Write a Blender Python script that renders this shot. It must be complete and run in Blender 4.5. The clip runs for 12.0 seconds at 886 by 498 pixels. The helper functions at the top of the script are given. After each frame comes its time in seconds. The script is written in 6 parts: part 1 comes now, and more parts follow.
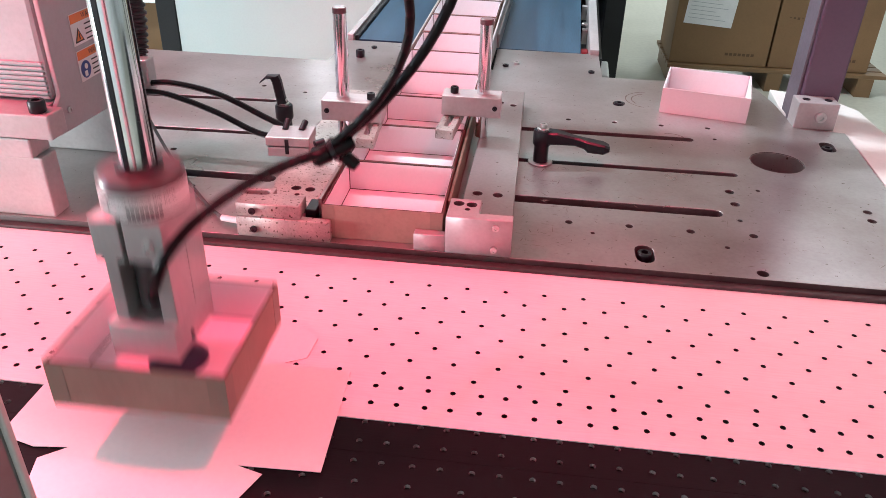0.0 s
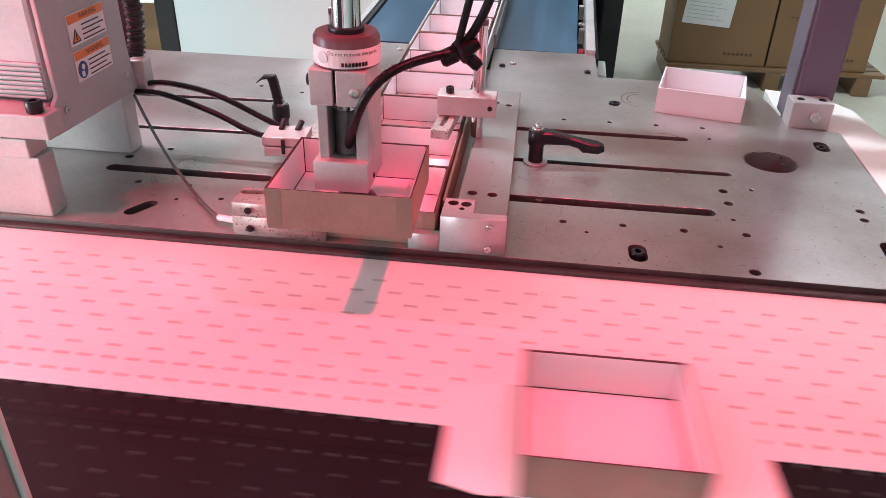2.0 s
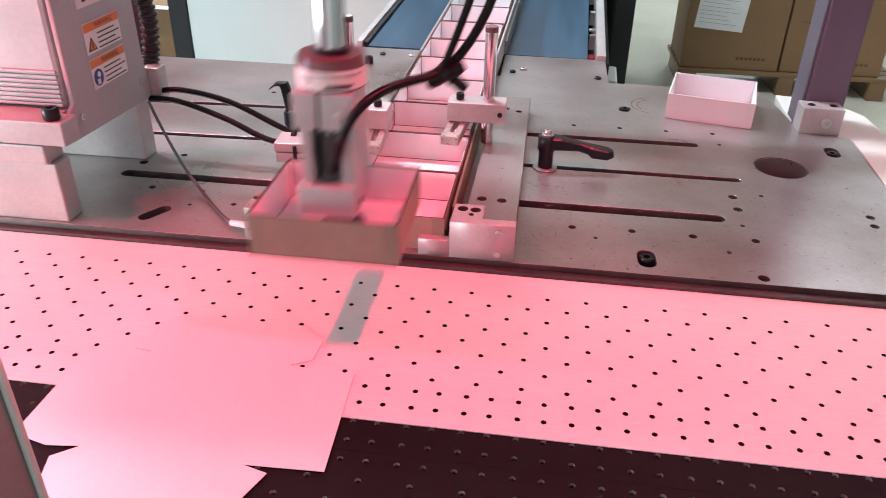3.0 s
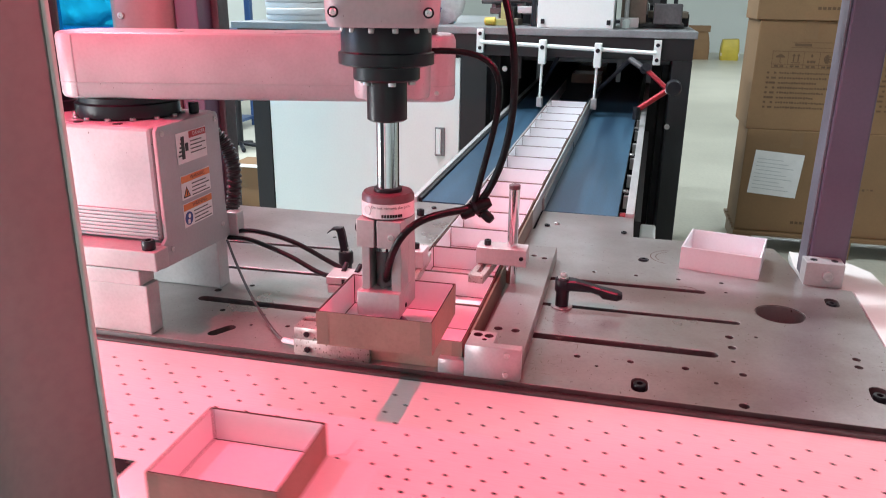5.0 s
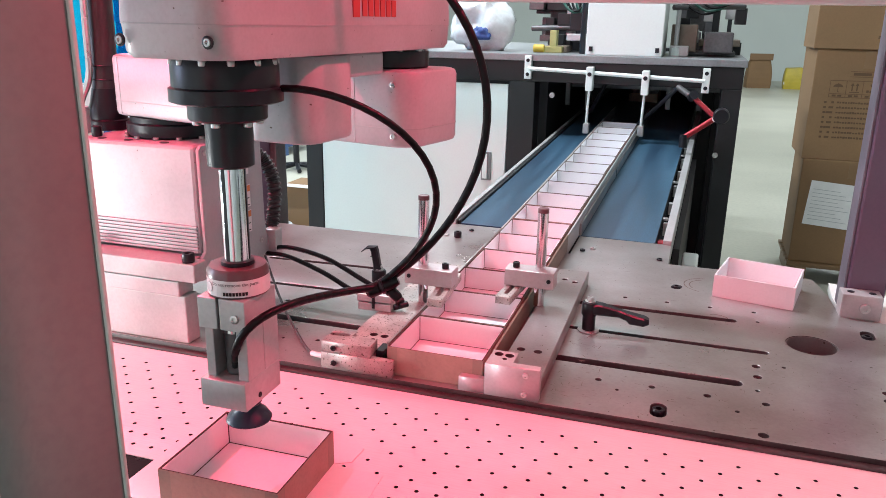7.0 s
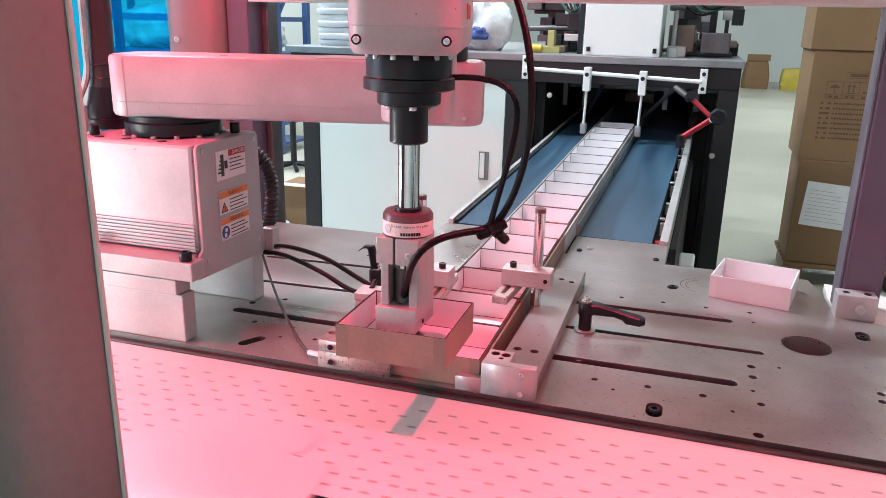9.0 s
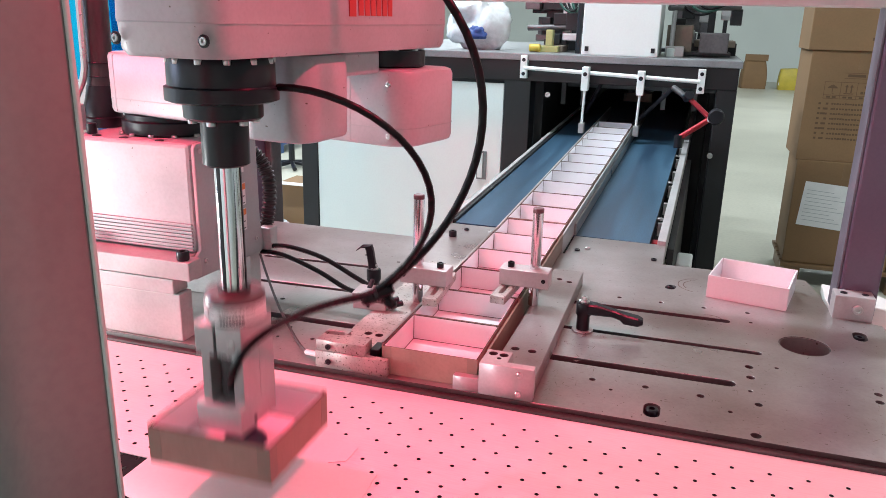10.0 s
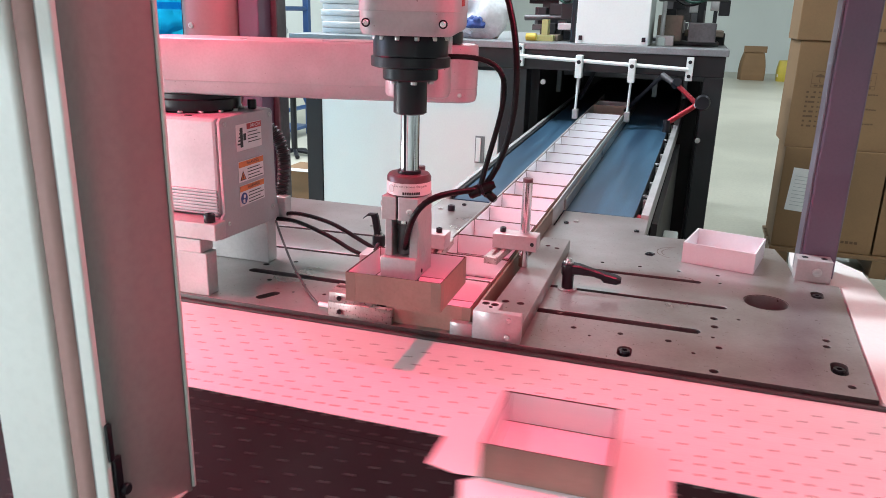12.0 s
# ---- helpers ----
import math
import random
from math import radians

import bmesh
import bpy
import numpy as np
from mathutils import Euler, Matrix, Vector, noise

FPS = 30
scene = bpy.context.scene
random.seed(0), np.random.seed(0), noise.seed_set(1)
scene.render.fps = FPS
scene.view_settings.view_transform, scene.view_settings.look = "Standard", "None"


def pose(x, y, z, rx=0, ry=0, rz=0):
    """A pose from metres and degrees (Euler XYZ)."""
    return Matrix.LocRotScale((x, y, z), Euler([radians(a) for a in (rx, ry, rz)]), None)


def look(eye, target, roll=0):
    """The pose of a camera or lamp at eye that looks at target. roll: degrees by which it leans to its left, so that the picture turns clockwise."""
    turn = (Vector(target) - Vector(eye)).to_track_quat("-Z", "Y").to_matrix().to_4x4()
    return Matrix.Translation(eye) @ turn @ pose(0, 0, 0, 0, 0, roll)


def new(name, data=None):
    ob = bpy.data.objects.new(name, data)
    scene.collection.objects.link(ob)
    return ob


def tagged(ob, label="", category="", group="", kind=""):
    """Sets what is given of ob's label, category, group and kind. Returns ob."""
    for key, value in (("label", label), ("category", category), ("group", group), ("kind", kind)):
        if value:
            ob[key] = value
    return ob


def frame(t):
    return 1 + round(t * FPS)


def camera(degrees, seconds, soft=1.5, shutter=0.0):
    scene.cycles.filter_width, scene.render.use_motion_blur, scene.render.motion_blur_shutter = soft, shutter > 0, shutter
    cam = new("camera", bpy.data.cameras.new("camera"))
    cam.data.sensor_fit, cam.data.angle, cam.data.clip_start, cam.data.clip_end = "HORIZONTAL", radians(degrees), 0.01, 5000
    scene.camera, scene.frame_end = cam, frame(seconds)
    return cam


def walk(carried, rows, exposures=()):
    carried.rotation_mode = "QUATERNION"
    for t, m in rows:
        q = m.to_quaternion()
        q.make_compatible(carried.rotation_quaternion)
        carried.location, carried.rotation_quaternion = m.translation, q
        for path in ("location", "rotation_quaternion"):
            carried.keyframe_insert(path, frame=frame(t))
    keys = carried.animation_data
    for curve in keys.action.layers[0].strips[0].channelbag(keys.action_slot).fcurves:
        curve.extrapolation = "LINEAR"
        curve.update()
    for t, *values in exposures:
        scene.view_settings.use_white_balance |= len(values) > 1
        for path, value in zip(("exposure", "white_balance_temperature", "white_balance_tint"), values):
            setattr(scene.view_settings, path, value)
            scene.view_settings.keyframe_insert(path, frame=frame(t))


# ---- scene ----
# ---- camera ----
cam = camera(60.4, 12.0, soft=0.5, shutter=0.38)
# seconds, eye (x, y, z), yaw, pitch, roll
PATH = [
    (0.0, 0.1365, -0.7366, 1.2894, 6.39, -30.41, 1.62),
    (0.5, 0.1368, -0.7366, 1.2892, 6.37, -30.44, 1.55),
    (1.0, 0.1402, -0.7350, 1.2903, 6.45, -30.45, 1.51),
    (1.5, 0.1430, -0.7392, 1.2910, 6.41, -30.43, 1.54),
    (2.0, 0.1432, -0.7413, 1.2922, 6.39, -30.44, 1.58),
    (2.5, 0.1457, -0.7408, 1.2953, 6.28, -30.50, 1.67),
    (2.8, 0.1462, -0.7440, 1.2960, 6.60, -30.38, 1.45),
    (3.0, 0.1466, -0.7466, 1.2967, 7.44, -30.12, 1.15),
    (3.2, 0.1475, -0.7500, 1.2989, 8.85, -29.75, 0.70),
    (4.0, 0.1780, -0.8250, 1.3130, 11.60, -25.10, 0.45),
    (4.8, 0.2203, -0.8830, 1.3249, 12.82, -19.60, 0.69),
    (5.0, 0.2374, -0.8845, 1.3287, 13.49, -18.51, 0.75),
    (5.5, 0.2651, -0.8912, 1.3315, 15.93, -16.88, 0.86),
    (6.0, 0.2797, -0.8978, 1.3312, 17.29, -16.66, 0.97),
    (6.5, 0.2820, -0.9010, 1.3317, 17.68, -16.70, 0.98),
    (7.0, 0.2830, -0.8995, 1.3318, 17.76, -16.75, 1.00),
    (8.0, 0.2835, -0.9010, 1.3322, 17.66, -16.77, 1.12),
    (9.0, 0.2839, -0.9018, 1.3328, 17.54, -16.79, 1.24),
    (9.5, 0.2839, -0.9006, 1.3335, 17.46, -16.84, 1.30),
    (10.0, 0.2832, -0.9005, 1.3333, 17.36, -16.85, 1.41),
    (10.5, 0.2840, -0.9012, 1.3325, 17.33, -16.83, 1.44),
    (11.0, 0.2885, -0.9095, 1.3315, 17.26, -16.93, 1.54),
    (11.5, 0.2985, -0.9576, 1.3260, 17.46, -17.38, 1.53),
    (12.0, 0.3298, -1.0370, 1.3280, 17.35, -17.45, 1.56),
]


def aim(yaw, pitch, roll):
    """A camera's turn from its yaw to the left, its pitch and its lean."""
    return pose(0, 0, 0, 0, 0, yaw) @ pose(0, 0, 0, 90 + pitch) @ pose(0, 0, 0, 0, 0, roll)


walk(cam, [(t, Matrix.Translation((x, y, z)) @ aim(a, b, c)) for t, x, y, z, a, b, c in PATH])

# ---- light ----
TABLE, BELT = 0.85, 0.84
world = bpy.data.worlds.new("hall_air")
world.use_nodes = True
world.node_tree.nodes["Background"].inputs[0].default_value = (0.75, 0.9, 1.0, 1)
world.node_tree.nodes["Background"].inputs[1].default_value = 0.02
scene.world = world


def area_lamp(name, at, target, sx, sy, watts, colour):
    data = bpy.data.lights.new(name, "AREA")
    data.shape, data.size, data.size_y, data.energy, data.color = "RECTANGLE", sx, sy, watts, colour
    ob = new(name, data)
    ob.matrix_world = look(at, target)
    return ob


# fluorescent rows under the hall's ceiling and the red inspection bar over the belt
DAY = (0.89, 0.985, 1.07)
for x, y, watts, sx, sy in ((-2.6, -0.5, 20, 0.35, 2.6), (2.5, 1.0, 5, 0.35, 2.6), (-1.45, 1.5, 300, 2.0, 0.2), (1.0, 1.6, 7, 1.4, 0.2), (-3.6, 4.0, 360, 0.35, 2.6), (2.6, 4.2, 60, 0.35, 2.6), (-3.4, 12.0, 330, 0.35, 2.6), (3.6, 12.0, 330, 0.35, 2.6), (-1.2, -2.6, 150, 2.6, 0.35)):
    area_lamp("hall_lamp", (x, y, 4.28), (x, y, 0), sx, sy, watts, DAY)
# cool daylight from the window in the west wall
area_lamp("window_light", (-6.9, -1.6, 2.0), (-0.3, -0.2, 1.1), 2.4, 1.6, 135, (0.74, 0.88, 1.25))
RED_LIGHT = (1.0, 0.050, 0.130)
bar = area_lamp("red_bar_lamp", (-0.655, -0.17, 1.75), (-0.26, -0.22, 0.84), 0.16, 0.025, 10.6, RED_LIGHT)
bar.data.spread = radians(130)
bar = area_lamp("red_bar_lamp", (0.46, -0.17, 1.90), (0.12, -0.24, 0.84), 0.12, 0.025, 8.8, RED_LIGHT)
bar.data.spread = radians(120)
area_lamp("red_side_lamp", (-0.80, 0.30, 1.60), (-0.90, 0.72, 1.12), 0.30, 0.07, 17, RED_LIGHT)
# the small white lamp over the belt, beside the robot base
white = area_lamp("white_bar_lamp", (-1.15, -0.33, 0.95), (-0.50, 0.02, 0.86), 0.26, 0.05, 5.4, (0.95, 1.0, 1.0))
white.data.spread = radians(115)
scene.view_settings.exposure = -0.60

# ---- materials ----


def material(name, colour, rough=0.5, metal=0.0, vary=0.12, scale=6.0, grain=90.0, bump=0.06, stretch=(1, 1, 1), second=None, spots=0.0, coat=0.0, spec=0.5):
    """A surface with broad stains and fine grain; second: the colour of the stains; spots: share of dark specks."""
    m = bpy.data.materials.new(name)
    m.use_nodes = True
    nt = m.node_tree
    b = nt.nodes["Principled BSDF"]
    tc = nt.nodes.new("ShaderNodeTexCoord")
    mp = nt.nodes.new("ShaderNodeMapping")
    mp.inputs["Scale"].default_value = stretch
    nt.links.new(tc.outputs["Object"], mp.inputs[0])
    big = nt.nodes.new("ShaderNodeTexNoise")
    big.inputs["Scale"].default_value, big.inputs["Detail"].default_value = scale, 5
    fine = nt.nodes.new("ShaderNodeTexNoise")
    fine.inputs["Scale"].default_value, fine.inputs["Detail"].default_value = grain, 4
    for n in (big, fine):
        nt.links.new(mp.outputs[0], n.inputs["Vector"])
    ramp = nt.nodes.new("ShaderNodeValToRGB")
    dark = second or tuple(c * (1 - vary) for c in colour)
    light = tuple(min(1, c * (1 + vary * 0.5)) for c in colour)
    ramp.color_ramp.elements[0].position, ramp.color_ramp.elements[1].position = 0.32, 0.66
    ramp.color_ramp.elements[0].color, ramp.color_ramp.elements[1].color = (*dark, 1), (*light, 1)
    nt.links.new(big.outputs[0], ramp.inputs[0])
    last = ramp.outputs[0]
    mix = nt.nodes.new("ShaderNodeMixRGB")
    mix.blend_type = "MULTIPLY"
    mix.inputs[0].default_value = min(1, vary * 1.5)
    nt.links.new(last, mix.inputs[1])
    gr = nt.nodes.new("ShaderNodeValToRGB")
    gr.color_ramp.elements[0].position, gr.color_ramp.elements[1].position = 0.3, 0.6
    gr.color_ramp.elements[0].color = (0.55, 0.55, 0.55, 1)
    nt.links.new(fine.outputs[0], gr.inputs[0])
    nt.links.new(gr.outputs[0], mix.inputs[2])
    last = mix.outputs[0]
    if spots:
        vor = nt.nodes.new("ShaderNodeTexNoise")
        vor.inputs["Scale"].default_value, vor.inputs["Detail"].default_value = grain * 0.7, 8
        nt.links.new(tc.outputs["Object"], vor.inputs["Vector"])
        sr = nt.nodes.new("ShaderNodeValToRGB")
        sr.color_ramp.elements[0].position, sr.color_ramp.elements[1].position = 0.62 - spots, 0.66 - spots
        nt.links.new(vor.outputs[0], sr.inputs[0])
        sp = nt.nodes.new("ShaderNodeMixRGB")
        nt.links.new(sr.outputs[0], sp.inputs[0])
        nt.links.new(last, sp.inputs[1])
        sp.inputs[2].default_value = (0.10, 0.07, 0.055, 1)
        last = sp.outputs[0]
    nt.links.new(last, b.inputs["Base Color"])
    rr = nt.nodes.new("ShaderNodeMapRange")
    rr.inputs["To Min"].default_value, rr.inputs["To Max"].default_value = max(0.03, rough - 0.1), min(1, rough + 0.1)
    nt.links.new(big.outputs[0], rr.inputs["Value"])
    nt.links.new(rr.outputs[0], b.inputs["Roughness"])
    b.inputs["Metallic"].default_value = metal
    b.inputs["Coat Weight"].default_value = coat
    b.inputs["Specular IOR Level"].default_value = spec
    if bump:
        bp = nt.nodes.new("ShaderNodeBump")
        bp.inputs["Strength"].default_value, bp.inputs["Distance"].default_value = bump, 0.002
        nt.links.new(fine.outputs[0], bp.inputs["Height"])
        nt.links.new(bp.outputs[0], b.inputs["Normal"])
    return m


STEEL = material("worn_steel_plate", (0.43, 0.424, 0.42), 0.31, 0.7, 0.13, 5.0, 230, 0.04, (1, 1, 1), (0.28, 0.245, 0.23), spots=-0.06)
ALU = material("machined_aluminium", (0.52, 0.51, 0.51), 0.40, 0.4, 0.12, 14, 220, 0.05)
ALU_WORN = material("pitted_aluminium", (0.47, 0.44, 0.41), 0.45, 0.5, 0.28, 26, 380, 0.15, spots=0.012)
CHROME = material("polished_chrome", (0.78, 0.78, 0.8), 0.09, 1.0, 0.04, 10, 120, 0.0)
ZINC = material("zinc_screw", (0.62, 0.61, 0.6), 0.3, 0.9, 0.1, 30, 120, 0.03)
BLACK = material("black_anodised", (0.010, 0.010, 0.015), 0.34, 0.0, 0.2, 12, 140, 0.03, spec=0.36)
RUBBER = material("black_rubber", (0.006, 0.006, 0.007), 0.33, 0.0, 0.2, 20, 180, 0.03, spec=0.2)
RAIL = material("blackened_rail", (0.07, 0.055, 0.055), 0.45, 0.3, 0.35, 9, 150, 0.1)
ROBOT = material("robot_pale_paint", (0.51, 0.50, 0.52), 0.42, 0.1, 0.10, 7, 240, 0.03, (1, 1, 1), (0.40, 0.385, 0.40), spots=-0.08, coat=0.1)
ROBOT_GREY = material("robot_grey_cover", (0.42, 0.43, 0.44), 0.45, 0.1, 0.08, 8, 240, 0.03)
BELT_WHITE = material("white_belt_cover", (0.80, 0.79, 0.80), 0.5, 0.0, 0.10, 2.2, 160, 0.02, (0.25, 3, 1))
BELT_BLACK = material("black_rubber_belt", (0.0075, 0.0075, 0.009), 0.6, 0.0, 0.25, 5, 200, 0.08, (0.3, 3, 1), spec=0.12)
CORE = material("belt_fabric_core", (0.30, 0.285, 0.28), 0.8, 0.0, 0.2, 8, 120, 0.05)
# near-black puts the shade down the belt holes into the colour
HOLE = material("near_black_hole_depth", (0.012, 0.008, 0.008), 0.7, 0.0, 0.2, 8, 120, 0.0)
BOARD = material("brown_greyboard", (0.36, 0.235, 0.19), 0.75, 0.0, 0.14, 16, 260, 0.12)
PAPER = material("white_paper_lining", (0.80, 0.80, 0.82), 0.6, 0.0, 0.04, 8, 240, 0.03)
BLANK = material("glued_white_wrap", (0.82, 0.765, 0.785), 0.42, 0.0, 0.04, 5, 200, 0.02, coat=0.2)
WHITE_CARTON = material("white_carton", (0.80, 0.79, 0.81), 0.55, 0.0, 0.05, 9, 220, 0.03)
BELT_BLUE = material("blue_conveyor_belt", (0.034, 0.084, 0.135), 0.40, 0.0, 0.3, 5.5, 160, 0.05, (4, 0.25, 1), (0.018, 0.044, 0.080))
PURPLE = material("mauve_enamel", (0.125, 0.085, 0.135), 0.42, 0.0, 0.1, 6, 180, 0.03, coat=0.2)
PANEL = material("pale_panel_enamel", (0.82, 0.87, 0.845), 0.42, 0.0, 0.04, 2, 120, 0.015)
FRAME_BLACK = material("black_machine_enamel", (0.013, 0.013, 0.016), 0.5, 0.0, 0.25, 4, 120, 0.05)
GREY_TOP = material("grey_machine_top", (0.25, 0.26, 0.27), 0.45, 0.4, 0.2, 6, 120, 0.05)
KRAFT = material("kraft_cardboard", (0.235, 0.134, 0.064), 0.8, 0.0, 0.1, 3, 150, 0.08)
KRAFT_DARK = material("kraft_tape", (0.22, 0.125, 0.06), 0.45, 0.0, 0.1, 5, 150, 0.04)
EDGE = material("dark_board_edge", (0.075, 0.045, 0.040), 0.8, 0.0, 0.2, 30, 260, 0.05)
TAPE = material("brown_corner_tape", (0.30, 0.215, 0.17), 0.6, 0.0, 0.1, 16, 260, 0.08)
PRINT = material("brown_print", (0.115, 0.062, 0.030), 0.75, 0.0, 0.1, 5, 150, 0.0)
FLOOR = material("grey_hall_floor", (0.560, 0.541, 0.450), 0.4, 0.0, 0.14, 0.8, 40, 0.03)
WALL = material("hall_wall_paint", (0.74, 0.78, 0.76), 0.8, 0.0, 0.06, 0.6, 60, 0.03)
FENCE = material("bronze_fence", (0.24, 0.15, 0.11), 0.4, 0.3, 0.25, 14, 150, 0.05, (4, 0.3, 1))
# the post's white enamel, darkened to stand for its shaded inner side
INNER_SHADE = material("shaded_inner_enamel", (0.31, 0.315, 0.305), 0.45, 0.0, 0.12, 4, 140, 0.03)
# dark tone puts the shade inside narrow cuts into their walls' colour
CUT_SHADE = material("shaded_cut_wall", (0.075, 0.06, 0.06), 0.6, 0.2, 0.3, 30, 160, 0.05)
GUARD = material("bright_guard_enamel", (0.86, 0.86, 0.83), 0.38, 0.0, 0.05, 5, 140, 0.02)
POST = material("white_guard_enamel", (0.72, 0.71, 0.68), 0.4, 0.0, 0.06, 5, 140, 0.02)
PURPLE_EDGE = material("grey_mauve_strip", (0.17, 0.155, 0.185), 0.4, 0.2, 0.2, 12, 160, 0.04)
SCUFF = material("brown_scuff", (0.19, 0.125, 0.105), 0.6, 0.1, 0.3, 40, 300, 0.0)
LEAD = material("grey_cable_sheath", (0.075, 0.068, 0.068), 0.5, 0.0, 0.15, 30, 160, 0.02)
COVER = material("beige_cover_enamel", (0.24, 0.185, 0.18), 0.42, 0.0, 0.08, 5, 140, 0.02)
# even muted pink for the strip along the guard door's edge
PINK_STRIP = material("muted_pink_strip", (0.46, 0.27, 0.255), 0.55, 0.0, 0.08, 6, 140, 0.02)
WINE = material("wine_red_tape", (0.115, 0.050, 0.062), 0.32, 0.0, 0.15, 30, 160, 0.03, coat=0.3)
BRAID = material("braided_conduit", (0.035, 0.022, 0.026), 0.38, 0.0, 0.3, 30, 320, 0.25, (1, 1, 0.4), spec=0.5)
RED = material("red_anodised", (0.32, 0.02, 0.03), 0.35, 0.5, 0.1, 12, 140, 0.02)
RUBBER_BLUE = material("blue_black_cup", (0.012, 0.014, 0.04), 0.35, 0.0, 0.15, 20, 150, 0.03)
LABEL_WHITE = material("label_paper", (0.78, 0.77, 0.76), 0.5, 0.0, 0.05, 20, 150, 0.0)
LABEL_ORANGE = material("label_orange", (0.72, 0.22, 0.06), 0.5, 0.0, 0.05, 20, 150, 0.0)
LABEL_RED = material("label_red", (0.42, 0.03, 0.03), 0.5, 0.0, 0.05, 20, 150, 0.0)
LABEL_BLUE = material("label_blue", (0.03, 0.07, 0.25), 0.5, 0.0, 0.05, 20, 150, 0.0)
INK = material("label_ink", (0.02, 0.02, 0.02), 0.5, 0.0, 0.05, 20, 150, 0.0)
BLUE_SHEET = material("blue_tinted_sheet", (0.015, 0.62, 1.0), 0.05, 0.0, 0.03, 3, 90, 0.0, spec=0.25)
BLUE_SHEET.node_tree.nodes["Principled BSDF"].inputs["Transmission Weight"].default_value = 0.92
BLUE_SHEET.node_tree.nodes["Principled BSDF"].inputs["IOR"].default_value = 1.05
RACK_BLUE = material("blue_rack_enamel", (0.04, 0.11, 0.30), 0.45, 0.0, 0.1, 5, 120, 0.02)
POLY = material("milky_polythene", (0.66, 0.69, 0.70), 0.25, 0.0, 0.2, 9, 60, 0.25)
YELLOW = material("yellow_plastic", (0.55, 0.42, 0.05), 0.5, 0.0, 0.12, 6, 90, 0.05)
BRASS_GREEN = material("yellow_green_block", (0.42, 0.40, 0.16), 0.5, 0.0, 0.12, 9, 90, 0.03)
GREEN = material("dark_green_hose", (0.01, 0.07, 0.05), 0.4, 0.0, 0.12, 9, 90, 0.03)
TUNGSTEN = material("grey_machinery", (0.13, 0.125, 0.13), 0.4, 0.5, 0.3, 9, 90, 0.06)
DUST = material("pale_brown_block", (0.22, 0.17, 0.13), 0.6, 0.0, 0.2, 9, 90, 0.05)

lamp_glow = bpy.data.materials.new("red_led_diffuser")
lamp_glow.use_nodes = True
lamp_glow.node_tree.nodes["Principled BSDF"].inputs["Emission Color"].default_value = (1, 0.1, 0.15, 1)
lamp_glow.node_tree.nodes["Principled BSDF"].inputs["Emission Strength"].default_value = 6
tube_glow = bpy.data.materials.new("tube_diffuser")
tube_glow.use_nodes = True
tube_glow.node_tree.nodes["Principled BSDF"].inputs["Emission Color"].default_value = (0.9, 1, 0.97, 1)
tube_glow.node_tree.nodes["Principled BSDF"].inputs["Emission Strength"].default_value = 5

# ---- mesh helpers ----


def mesh_of(name, bm, mat, smooth=False):
    me = bpy.data.meshes.new(name)
    bmesh.ops.recalc_face_normals(bm, faces=bm.faces)
    bm.to_mesh(me)
    bm.free()
    for m in mat if isinstance(mat, (list, tuple)) else [mat]:
        me.materials.append(m)
    if smooth:
        me.shade_smooth()
        me.set_sharp_from_angle(angle=radians(38))
    return me


def part(name, bm, mat, parent=None, label="", smooth=False, at=None):
    ob = new(name, mesh_of(name, bm, mat, smooth) if isinstance(bm, bmesh.types.BMesh) else bm)
    if parent:
        ob.parent = parent
    if at is not None:
        ob.matrix_basis = at
    return tagged(ob, label)


def thing(name, label, category, at=(0, 0, 0), group="", kind="", rz=0.0):
    ob = new(name)
    ob.empty_display_size = 0.05
    ob.matrix_basis = pose(*at, 0, 0, rz)
    return tagged(ob, label, category, group, kind)


def block(x0, x1, y0, y1, z0, z1, r=0.0, bm=None, seg=2):
    """A box between two corners, its edges rounded by r."""
    b = bmesh.new()
    bmesh.ops.create_cube(b, size=1.0)
    for v in b.verts:
        v.co = Vector((x0 + (v.co.x + 0.5) * (x1 - x0), y0 + (v.co.y + 0.5) * (y1 - y0), z0 + (v.co.z + 0.5) * (z1 - z0)))
    if r:
        bmesh.ops.bevel(b, geom=b.edges[:], offset=r, segments=seg, profile=0.5, affect="EDGES")
    return merge(bm, b)


def merge(bm, b, m=None):
    if m is not None:
        b.transform(m)
    if bm is None:
        return b
    me = bpy.data.meshes.new("tmp")
    b.to_mesh(me)
    b.free()
    bm.from_mesh(me)
    bpy.data.meshes.remove(me)
    return bm


def lathe(profile, n=24, bm=None, m=None, cap=True):
    """A turned body round z from (radius, z) pairs."""
    b = bmesh.new()
    rings = [[b.verts.new((r * math.cos(2 * math.pi * i / n), r * math.sin(2 * math.pi * i / n), z)) for i in range(n)] for r, z in profile]
    for a, c in zip(rings, rings[1:]):
        for i in range(n):
            b.faces.new((a[i], a[(i + 1) % n], c[(i + 1) % n], c[i]))
    if cap:
        b.faces.new(rings[0][::-1])
        b.faces.new(rings[-1])
    return merge(bm, b, m)


def rod(p, q, r, n=12, bm=None, ends=0.15):
    """A round bar from p to q with softly broken ends."""
    p, q = Vector(p), Vector(q)
    d = q - p
    e = min(r * ends, d.length * 0.2)
    m = Matrix.Translation(p) @ d.to_track_quat("Z", "Y").to_matrix().to_4x4()
    return lathe([(r - e, 0), (r, e), (r, d.length - e), (r - e, d.length)], n, bm, m)


